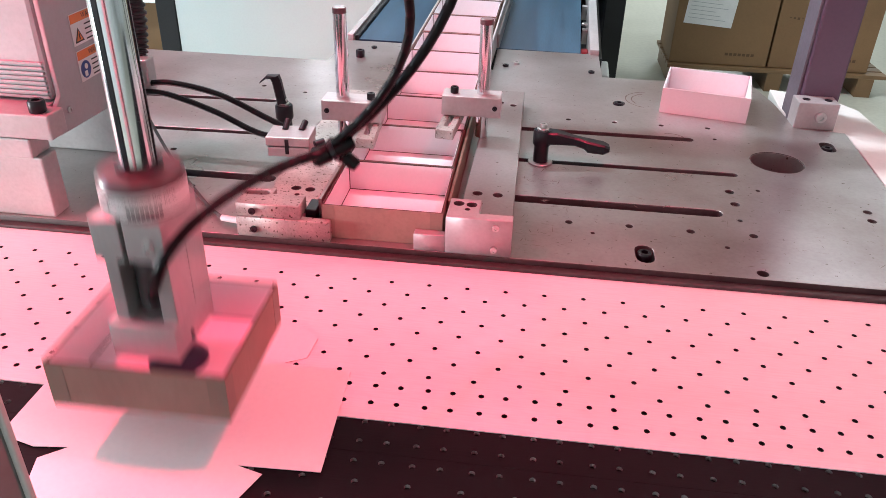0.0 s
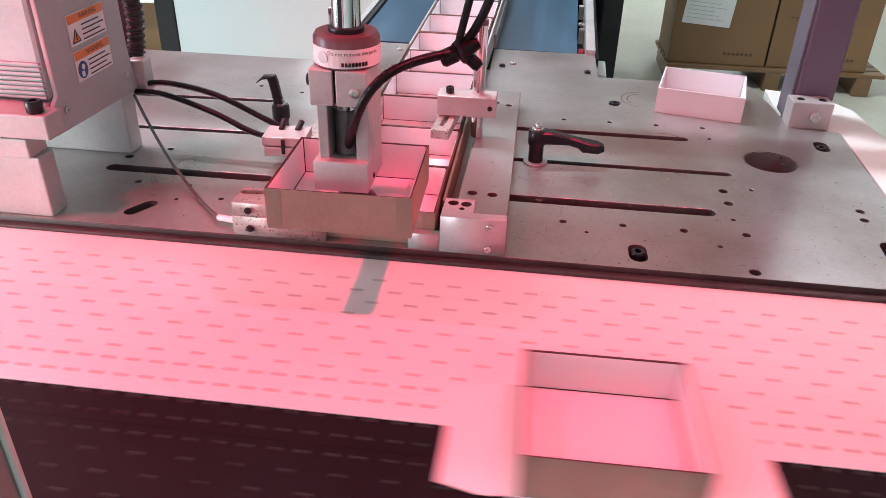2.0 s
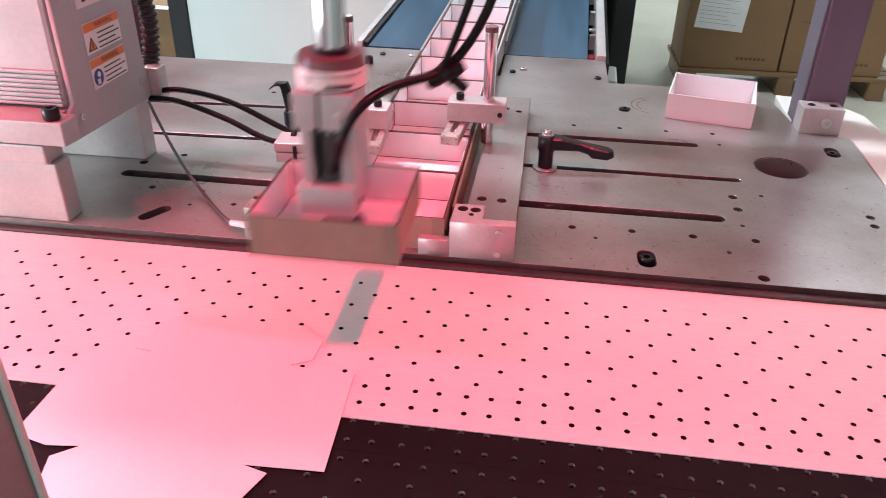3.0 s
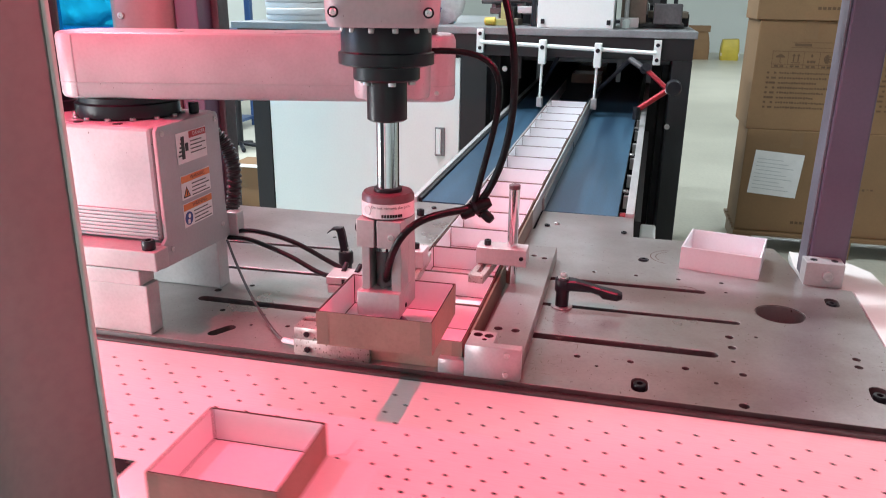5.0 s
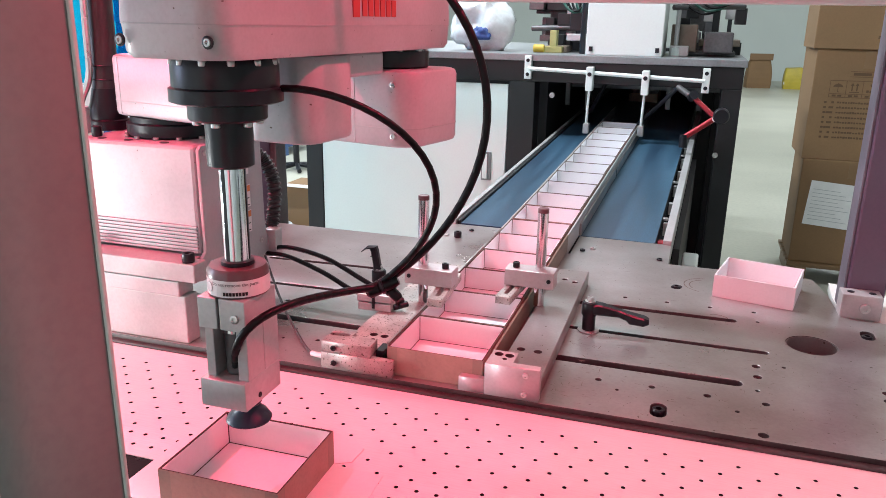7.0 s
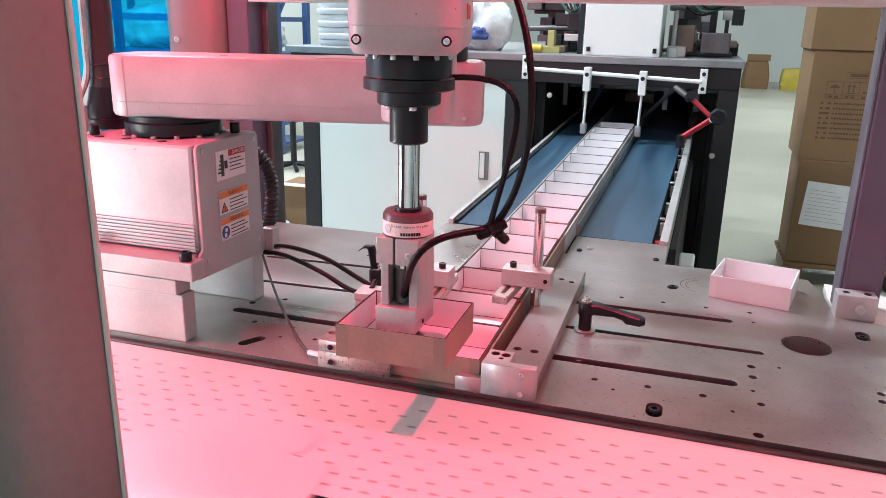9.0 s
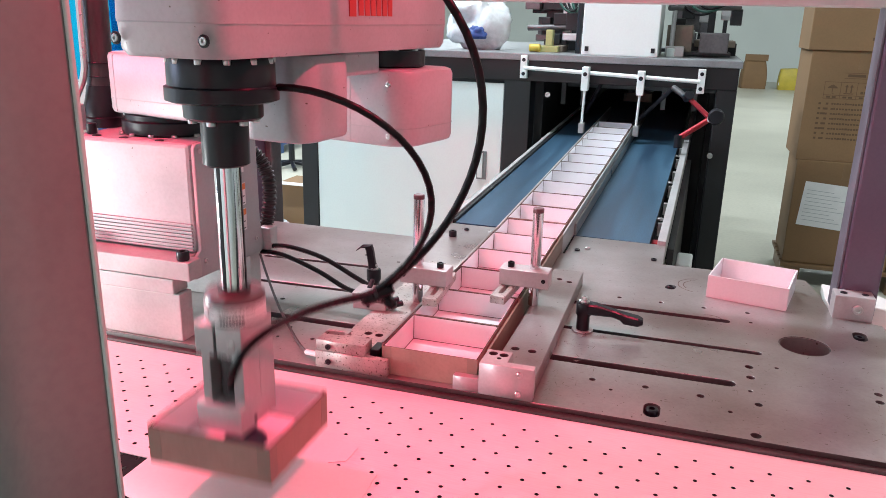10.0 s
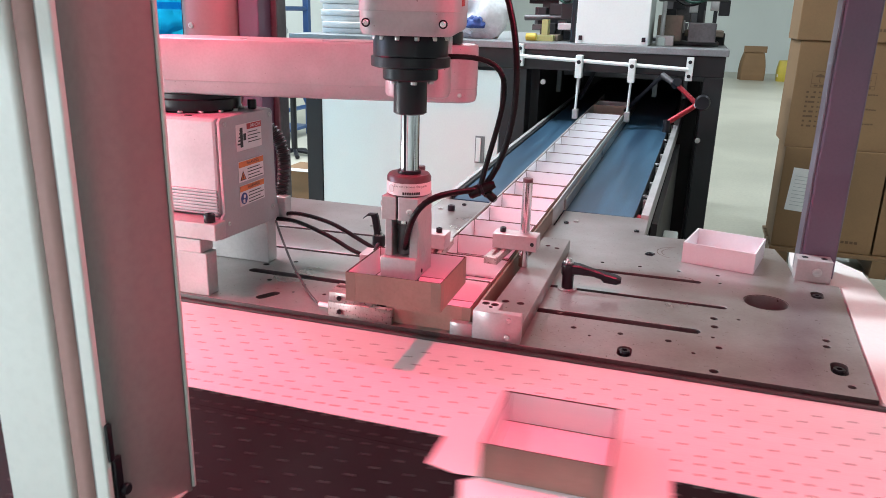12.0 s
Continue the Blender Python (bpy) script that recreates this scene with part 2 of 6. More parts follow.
def tube(points, r, n=8, bm=None, steps=6, rib=0.0):
    """A bent hose through the points; rib: the depth of its rings."""
    pts = smooth_line(points, steps)
    b = bmesh.new()
    rings = []
    for i, p in enumerate(pts):
        d = (pts[min(i + 1, len(pts) - 1)] - pts[max(i - 1, 0)]).normalized()
        side = Vector((0.31, 0.9, 0.27)).cross(d).normalized()
        q = Matrix((side, d.cross(side), d)).transposed()
        w = r - rib * (i // 2 % 2)
        rings.append([b.verts.new(p + q @ Vector((w * math.cos(2 * math.pi * k / n), w * math.sin(2 * math.pi * k / n), 0))) for k in range(n)])
    for a, c in zip(rings, rings[1:]):
        for k in range(n):
            b.faces.new((a[k], a[(k + 1) % n], c[(k + 1) % n], c[k]))
    b.faces.new(rings[0][::-1])
    b.faces.new(rings[-1])
    return merge(bm, b)


def smooth_line(points, steps):
    """Catmull-Rom through the points."""
    p = [Vector(v) for v in points]
    p = [2 * p[0] - p[1], *p, 2 * p[-1] - p[-2]]
    out = []
    for i in range(1, len(p) - 2):
        for s in range(steps):
            t = s / steps
            out.append(0.5 * (2 * p[i] + (p[i + 1] - p[i - 1]) * t + (2 * p[i - 1] - 5 * p[i] + 4 * p[i + 1] - p[i + 2]) * t * t + (3 * p[i] - p[i - 1] - 3 * p[i + 1] + p[i + 2]) * t ** 3))
    return out + [p[-2]]


def sheet(outline, holes, z0, z1, soft=0.0):
    """A flat plate cut to an outline, with openings through it, as a mesh."""
    cu = bpy.data.curves.new("outline", "CURVE")
    cu.dimensions, cu.fill_mode = "2D", "BOTH"
    cu.extrude, cu.bevel_depth, cu.offset, cu.bevel_resolution = (z1 - z0) / 2 - soft, soft, -soft, 1
    for loop in (outline, *holes):
        s = cu.splines.new("POLY")
        s.points.add(len(loop) - 1)
        s.use_cyclic_u = True
        for pt, (x, y) in zip(s.points, loop):
            pt.co = (x, y, 0, 1)
    ob = bpy.data.objects.new("outline", cu)
    me = bpy.data.meshes.new_from_object(ob)
    bpy.data.objects.remove(ob)
    bpy.data.curves.remove(cu)
    me.transform(Matrix.Translation((0, 0, (z0 + z1) / 2)))
    return me


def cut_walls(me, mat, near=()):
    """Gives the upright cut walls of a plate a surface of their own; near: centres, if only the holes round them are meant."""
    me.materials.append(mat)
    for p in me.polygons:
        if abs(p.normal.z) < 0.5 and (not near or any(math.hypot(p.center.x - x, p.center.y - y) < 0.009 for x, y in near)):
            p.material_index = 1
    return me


def coated(me, mat, smooth=False):
    me.materials.clear()
    me.materials.append(mat)
    if smooth:
        me.shade_smooth()
        me.set_sharp_from_angle(angle=radians(38))
    return me


def ring(x, y, r, n=14, ry=None):
    return [(x + r * math.cos(2 * math.pi * i / n), y + (ry or r) * math.sin(2 * math.pi * i / n)) for i in range(n)]


def slot(x0, y0, x1, y1, r, n=6):
    """A long hole with round ends."""
    a = math.atan2(y1 - y0, x1 - x0)
    out = []
    for (x, y), s in (((x1, y1), -1), ((x0, y0), 1)):
        for i in range(n + 1):
            w = a + s * math.pi / 2 + math.pi * i / n if s < 0 else a + math.pi / 2 + math.pi * i / n
            out.append((x + r * math.cos(w), y + r * math.sin(w)))
    return out


def rounded(x0, x1, y0, y1, r, n=5):
    out = []
    for cx, cy, a in ((x1 - r, y1 - r, 0), (x0 + r, y1 - r, 90), (x0 + r, y0 + r, 180), (x1 - r, y0 + r, 270)):
        for i in range(n + 1):
            w = radians(a + 90 * i / n)
            out.append((cx + r * math.cos(w), cy + r * math.sin(w)))
    return out


def cap_screw(r, h, bm=None, m=None, socket=True):
    """A socket-head screw standing on z = 0."""
    prof = [(r * 0.9, 0), (r, h * 0.1), (r, h * 0.85), (r * 0.88, h)]
    if socket:
        prof += [(r * 0.5, h), (r * 0.5, h * 0.45)]
    return lathe(prof, 14, bm, m)


BACK = pose(0, 0, 0, 90)  # turns +z to -y: for what faces the front
SIDE = pose(0, 0, 0, 0, 90)  # turns +z to +x

# ---- the hall ----


def hall():
    def slab(name, b, mat, label):
        part(name, b, mat, None, label)
        tagged(bpy.data.objects[name], label, name.split("_")[0], kind="structure")

    slab("floor", block(-7, 8, -4, 20.2, -0.1, 0), FLOOR, "pale grey painted concrete hall floor, scuffed")
    slab("wall_north", block(-7, 8, 20.2, 20.4, -0.1, 4.5), WALL, "white painted hall wall")
    slab("wall_south", block(-7, 8, -4.2, -4, -0.1, 4.5), WALL, "white painted hall wall")
    west = block(-7.2, -7, -4.2, -2.8, -0.1, 4.5)
    for y0, y1, z0, z1 in ((-2.8, -0.4, -0.1, 1.2), (-2.8, -0.4, 2.8, 4.5), (-0.4, 20.4, -0.1, 4.5)):
        block(-7.2, -7, y0, y1, z0, z1, 0, west)
    slab("wall_west", west, WALL, "white painted hall wall with a window opening")
    win = thing("window_1", "wide pale-framed window in the hall wall", "window", kind="structure")
    for y0, y1, z0, z1 in ((-2.8, -0.4, 1.2, 1.25), (-2.8, -0.4, 2.75, 2.8), (-2.8, -2.75, 1.25, 2.75), (-0.45, -0.4, 1.25, 2.75), (-1.63, -1.57, 1.25, 2.75)):
        part("window_frame", block(-7.13, -7.07, y0, y1, z0, z1, 0.003), POST, win)
    slab("wall_east", block(8, 8.2, -4.2, 20.4, -0.1, 4.5), WALL, "white painted hall wall")
    slab("ceiling", block(-7.2, 8.2, -4.2, 20.4, 4.5, 4.6), WALL, "white hall ceiling")


hall()

# ---- the gluing machine's table ----


def pipe(x, y, r, z0, z1):
    """An open round lining, 1 mm thick."""
    b = bmesh.new()
    ring4 = []
    for rad, z in ((r, z0), (r, z1), (r - 0.001, z1), (r - 0.001, z0)):
        ring4.append([b.verts.new((x + rad * math.cos(2 * math.pi * k / 36), y + rad * math.sin(2 * math.pi * k / 36), z)) for k in range(36)])
    for i in range(4):
        p, q = ring4[i], ring4[(i + 1) % 4]
        for k in range(36):
            b.faces.new((p[k], p[(k + 1) % 36], q[(k + 1) % 36], q[k]))
    return b


def work_table():
    t = thing("machine_table", "worn steel machine table with long slots and drilled holes", "table", (0, 0, 0))
    outline = [(-1.25, 0.0), (0.616, 0.0), (0.640, 0.475), (0.566, 0.49), (0.560, 0.60), (0.545, 0.692), (-1.25, 0.692)]
    holes = [
        slot(0.10, 0.399, 0.385, 0.401, 0.0075),
        slot(0.10, 0.277, 0.428, 0.278, 0.0060),
        slot(0.10, 0.152, 0.381, 0.153, 0.0095),
        slot(-0.414, 0.152, -0.20, 0.153, 0.0095),
        slot(-0.72, 0.290, -0.22, 0.306, 0.0055),
        slot(-0.52, 0.438, -0.29, 0.448, 0.0060),
        slot(-0.330, 0.034, -0.316, 0.058, 0.0085),
        ring(0.501, 0.335, 0.038, 28),
        slot(0.282, 0.026, 0.282, 0.044, 0.0105),
        slot(0.289, 0.545, 0.291, 0.553, 0.0095),
        slot(0.593, 0.400, 0.594, 0.418, 0.0105),
        slot(0.580, 0.075, 0.582, 0.098, 0.0115),
    ]
    for x, y, r in ((0.408, 0.013, 0.0065), (0.575, 0.165, 0.0055), (0.578, 0.19, 0.0055), (0.588, 0.03, 0.0055), (-0.36, 0.115, 0.0045), (-0.41, 0.19, 0.006), (-0.365, 0.225, 0.0045), (-0.29, 0.115, 0.0035), (-0.29, 0.075, 0.0025), (-0.235, 0.085, 0.0035), (-0.33, 0.52, 0.004), (-0.25, 0.5, 0.0035),
                    (0.202, 0.454, 0.004), (0.276, 0.455, 0.004), (0.35, 0.455, 0.004), (0.423, 0.456, 0.004), (0.426, 0.41, 0.003), (0.412, 0.221, 0.006), (0.412, 0.184, 0.006), (0.197, 0.098, 0.0045), (0.27, 0.1, 0.0045), (0.343, 0.099, 0.005), (0.417, 0.1, 0.005), (0.409, 0.138, 0.003), (0.38, 0.066, 0.003), (0.451, 0.231, 0.003), (0.225, 0.075, 0.0025)):
        holes.append(ring(x, y, r, 12))
    part("tabletop", cut_walls(coated(sheet(outline, holes, TABLE - 0.018, TABLE, 0.0008), STEEL), CUT_SHADE), None, t, "brushed steel plate with red-brown scuffs")
    part("bore_sleeve", pipe(0.501, 0.335, 0.0376, TABLE - 0.030, TABLE - 0.0012), STEEL, t, "bright steel bore lining", True)
    part("lower_plate", block(-1.25, 0.61, 0.02, 0.68, TABLE - 0.075, TABLE - 0.045), FRAME_BLACK, t)
    part("front_rail", block(-1.25, 1.4, -0.0125, -0.001, TABLE - 0.07, TABLE - 0.006, 0.002), RAIL, t, "blackened steel edge rail")
    for x in (-1.2, -0.3, 0.56):
        for y in (0.06, 0.62):
            part("leg", block(x - 0.04, x + 0.04, y - 0.04, y + 0.04, 0, TABLE - 0.075, 0.004), FRAME_BLACK, t)
    for x, y, z in ((0.282, 0.036, -0.004), (0.290, 0.549, -0.004), (0.593, 0.408, -0.006), (0.581, 0.087, -0.006)):
        part("socket_screw", cap_screw(0.0085, 0.012, None, Matrix.Translation((x, y, TABLE - 0.006 + z))), BLACK, t, "black socket screw", True)
    # scratches and a brown ring left by a cup on the plate
    random.seed(31)
    b = bmesh.new()
    for k in range(230):
        if k % 3:
            x, y, long = random.uniform(0.135, 0.20) if k % 2 else random.uniform(0.13, 0.61), random.uniform(0.015, 0.26), random.uniform(0.003, 0.016)
        else:
            x, y, long = random.choice((random.uniform(-0.40, -0.20), random.uniform(0.14, 0.60))), random.uniform(0.02, 0.66), random.uniform(0.004, 0.026)
        a, w = random.choice((random.uniform(-0.3, 0.3), random.uniform(0, math.pi))), random.uniform(0.0002, 0.0009)
        u, v = Vector((math.cos(a), math.sin(a), 0)) * long / 2, Vector((-math.sin(a), math.cos(a), 0)) * w / 2
        c = Vector((x, y, TABLE + 0.0003))
        b.faces.new([b.verts.new(p) for p in (c - u, c - u * 0.3 - v, c + u * 0.4 - v * 0.7, c + u, c + u * 0.3 + v, c - u * 0.5 + v * 0.8)])
    tagged(part("scratches", b, SCUFF, t, "brown scratches and scuffs"), kind="stuff")
    b = bmesh.new()
    for cx, cy, r, a0, a1 in ((0.345, 0.575, 0.042, 95, 250), (0.347, 0.573, 0.034, 110, 215), (0.36, 0.40, 0.02, 20, 120)):
        n = 26
        rim = [[b.verts.new((cx + q * math.cos(radians(a0 + (a1 - a0) * i / n)), cy + q * math.sin(radians(a0 + (a1 - a0) * i / n)), TABLE + 0.0003)) for q in (r - 0.0005 - 0.0006 * abs(math.sin(i * 1.9)), r + 0.0004 + 0.0007 * abs(math.sin(i * 2.7)))] for i in range(n + 1)]
        for p, q in zip(rim, rim[1:]):
            b.faces.new((p[0], p[1], q[1], q[0]))
    part("ring_stain", b, SCUFF, t, "dried brown ring stain")
    wing = coated(sheet([(0.645, 0.478), (0.621, 0.0), (1.4, 0.0), (1.4, 0.25), (0.712, 0.40), (0.702, 0.60), (0.662, 0.665), (0.575, 0.69), (0.568, 0.60), (0.574, 0.497)], [], TABLE - 0.020, TABLE - 0.003, 0.0008), POST)
    part("side_wing", wing, None, t, "pale enamelled side plate")


def perforated(rows, depth, mat, wall, parent):
    """A belt skin with its round holes: cells of eight quads round each hole, walls going down."""
    verts, faces, inner = [], [], []
    eight = [(math.cos(math.pi * k / 4), math.sin(math.pi * k / 4)) for k in range(8)]
    square = [(1, 0), (1, 1), (0, 1), (-1, 1), (-1, 0), (-1, -1), (0, -1), (1, -1)]
    for y0, y1, yc, xs, radius in rows:
        mids = [X0] + [(p + q) / 2 for p, q in zip(xs, xs[1:])] + [X1]
        for xc, a, b in zip(xs, mids, mids[1:]):
            n = len(verts)
            verts += [(xc if sx == 0 else b if sx > 0 else a, yc if sy == 0 else y1 if sy > 0 else y0, 0) for sx, sy in square]
            verts += [(xc + radius * ex, yc + radius * ey, 0) for ex, ey in eight]
            verts += [(xc + radius * ex, yc + radius * ey, -depth) for ex, ey in eight]
            for k in range(8):
                j = (k + 1) % 8
                faces += [(n + k, n + j, n + 8 + j, n + 8 + k), (n + 8 + k, n + 8 + j, n + 16 + j, n + 16 + k)]
                inner += [0, 1]
    me = bpy.data.meshes.new("perforated_skin")
    me.from_pydata(verts, [], faces)
    coated(me, mat)
    me.materials.append(wall)
    me.polygons.foreach_set("material_index", inner)
    return tagged(part("perforated_skin", me, None, parent), kind="stuff")


PITCH = 0.0411
X0, X1 = -4.15, 1.75


def single(shift):
    return [0.0055 + shift + PITCH * k for k in range(-100, 42)]


def double():
    """Two punches to a stroke, unevenly set and slowly drifting against each other."""
    return [0.0923 + 0.02341 * k - (-1) ** k * (0.0007 + 0.0005 * math.cos((k - 5) * 0.29)) for k in range(-180, 70)]


def banded(lines):
    """Rows (centre, holes, radius) with the strip of belt that belongs to each."""
    ys = [r[0] for r in lines]
    mids = [ys[0] + 0.0107] + [(p + q) / 2 for p, q in zip(ys, ys[1:])] + [ys[-1] - 0.0107]
    return [(mids[i + 1], mids[i], y, xs, radius) for i, (y, xs, radius) in enumerate(lines)]


def belts():
    white = thing("white_belt", "white perforated vacuum belt carrying the wraps", "conveyor belt", (0, 0, BELT), "vacuum belts")
    rows = banded([(-0.0552 - 0.02155 * i, single(PITCH / 2 * (i % 2)), 0.0026) for i in range(8)] + [(-0.2240, double(), 0.0027), (-0.2460, double(), 0.0027)])
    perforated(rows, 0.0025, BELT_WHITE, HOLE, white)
    part("hem", block(X0, X1, rows[0][1], -0.0128, -0.0025, 0), BELT_WHITE, white)
    part("hem", block(X0, X1, -0.2665, rows[-1][0], -0.0025, 0), BELT_WHITE, white)
    black = thing("black_belt", "black rubber vacuum belt with punched holes", "conveyor belt", (0, 0, BELT - 0.001), "vacuum belts")
    rows = banded([(-0.2695, double(), 0.0027), (-0.2913, double(), 0.0027), (-0.3130, double(), 0.0027)] + [(-0.3340 - 0.0216 * i, single(0.0225 + PITCH / 2 * (i % 2)), 0.0027) for i in range(13)])
    perforated(rows, 0.0032, BELT_BLACK, CORE, black)
    part("hem", block(X0, X1, -0.672, rows[-1][0], -0.0025, 0), BELT_BLACK, black)
    part("seam", block(X0, X1, -0.3032, -0.3026, -0.001, 0.0002), BELT_BLACK, black, "thin joint along the belt")
    bed = thing("vacuum_bed", "suction bed under the belts, coloured near-black for the dark holes", "machine bed")
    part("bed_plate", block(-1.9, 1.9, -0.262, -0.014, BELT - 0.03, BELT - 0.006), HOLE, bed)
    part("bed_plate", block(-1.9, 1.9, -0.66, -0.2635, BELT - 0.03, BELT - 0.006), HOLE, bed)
    part("bed_frame", block(-1.9, 1.9, -0.64, -0.05, BELT - 0.16, BELT - 0.031), FRAME_BLACK, bed)
    for x in (-1.7, 0.2, 1.7):
        for y in (-0.6, -0.1):
            part("leg", block(x - 0.04, x + 0.04, y - 0.04, y + 0.04, 0, BELT - 0.16), FRAME_BLACK, bed)
    return white, black


# ---- boxes and wraps ----
W, D, HB, TH = 0.138, 0.127, 0.042, 0.0016


def shell(x, y, z0, z1, t, floor):
    """An open-topped shell of wall t, in one piece."""
    b = bmesh.new()
    loops = []
    for k, (o, z) in enumerate(((0, z0), (0, z1), (t, z1), (t, z0 + floor))):
        loops.append([b.verts.new((sx * (x - o), sy * (y - o), z)) for sx, sy in ((-1, -1), (1, -1), (1, 1), (-1, 1))])
    for k, (p, q) in enumerate(zip(loops, loops[1:])):
        for i in range(4):
            b.faces.new((p[i], p[(i + 1) % 4], q[(i + 1) % 4], q[i])).material_index = min(1, k)
    b.faces.new(loops[0][::-1])
    b.faces.new(loops[-1]).material_index = 1
    return b


def tray_meshes(outer, lining):
    """An open tray: board outside, five paper panels inside with a seam between them, taped corners; bottom centre at the origin."""
    i, e, g = TH + 0.0004, 0.0007, 0.0016
    out = [("tray_body", mesh_of("tray_body", shell(W / 2, D / 2, 0, HB, TH, TH), [outer, EDGE if outer is BOARD else lining]), None)]
    long_me = mesh_of("lining_panel", block(-W / 2 + i + g, W / 2 - i - g, -e, 0, TH + g, HB - 0.0010), lining)
    short_me = mesh_of("lining_panel", block(-D / 2 + i + g, D / 2 - i - g, -e, 0, TH + g, HB - 0.0010), lining)
    for sgn, turn in ((1, 0), (-1, 180)):
        out.append(("lining_panel", long_me, pose(0, sgn * (D / 2 - i), 0, 0, 0, turn)))
        out.append(("lining_panel", short_me, pose(sgn * (W / 2 - i), 0, 0, 0, 0, turn - 90)))
    out.append(("lining_panel", mesh_of("lining_panel", block(-W / 2 + i + g, W / 2 - i - g, -D / 2 + i + g, D / 2 - i - g, TH + 0.0003, TH + 0.0010), lining), None))
    tape = bmesh.new()
    o = [(0.0003, -0.014), (0.0003, 0.0003), (-0.014, 0.0003), (-0.014, 0.0001), (0.0001, 0.0001), (0.0001, -0.014)]
    v = [[tape.verts.new((x, y, z)) for x, y in o] for z in (0.001, HB - 0.001)]
    for k in range(6):
        tape.faces.new((v[0][k], v[0][(k + 1) % 6], v[1][(k + 1) % 6], v[1][k]))
    tape_me = mesh_of("corner_tape", tape, TAPE if outer is BOARD else lining)
    for sx, sy, turn in ((1, 1, 0), (-1, 1, 90), (-1, -1, 180), (1, -1, 270)):
        out.append(("corner_tape", tape_me, pose(sx * W / 2, sy * D / 2, 0, 0, 0, turn)))
    return out


def make_tray(name, meshes, label, at, group=""):
    t = thing(name, label, "box", at, group)
    for kind, me, m in meshes:
        part(kind, me, None, t, at=m)
    return t


def wrap(at=(0, 0, 0)):
    """The die-cut paper wrap: a middle panel with four flaps and nicked corners, round its own origin."""
    t = thing("paper_wrap", "die-cut white paper wrap with glue, lying on the belt", "paper wrap", at, "wraps on the belt")
    part("middle_panel", WRAP_MESHES[0], None, t)
    for me in WRAP_MESHES[1:]:
        part("flap", me, None, t)
    return t


def wrap_meshes():
    a, b, g = W / 2, D / 2, 0.0
    outlines = [[(-a, -b), (a, -b), (a, b), (-a, b)],
                [(a + g, -b), (a + 0.066, -b + 0.002), (a + 0.062, b - 0.004), (a + 0.026, b - 0.003), (a + g, b - 0.001)],
                [(-a - g, b - 0.001), (-a - 0.018, b + 0.002), (-a - 0.060, b - 0.008), (-a - 0.062, -b + 0.006), (-a - 0.028, -b - 0.003), (-a - g, -b)],
                [(-a - 0.016, b + g + 0.002), (-a, b + g), (a, b + g), (a + 0.018, b + 0.010), (a + 0.020, b + 0.040), (a - 0.004, b + 0.062), (-a + 0.010, b + 0.064), (-a - 0.010, b + 0.050)],
                [(a, -b - g), (-a, -b - g), (-a - 0.018, -b - 0.014), (-a - 0.004, -b - 0.066), (a - 0.002, -b - 0.066), (a + 0.022, -b - 0.006)]]
    return [coated(sheet(o, [], 0, 0.0005), BLANK) for o in outlines]


WRAP_MESHES = wrap_meshes()


# ---- guides of the infeed ----


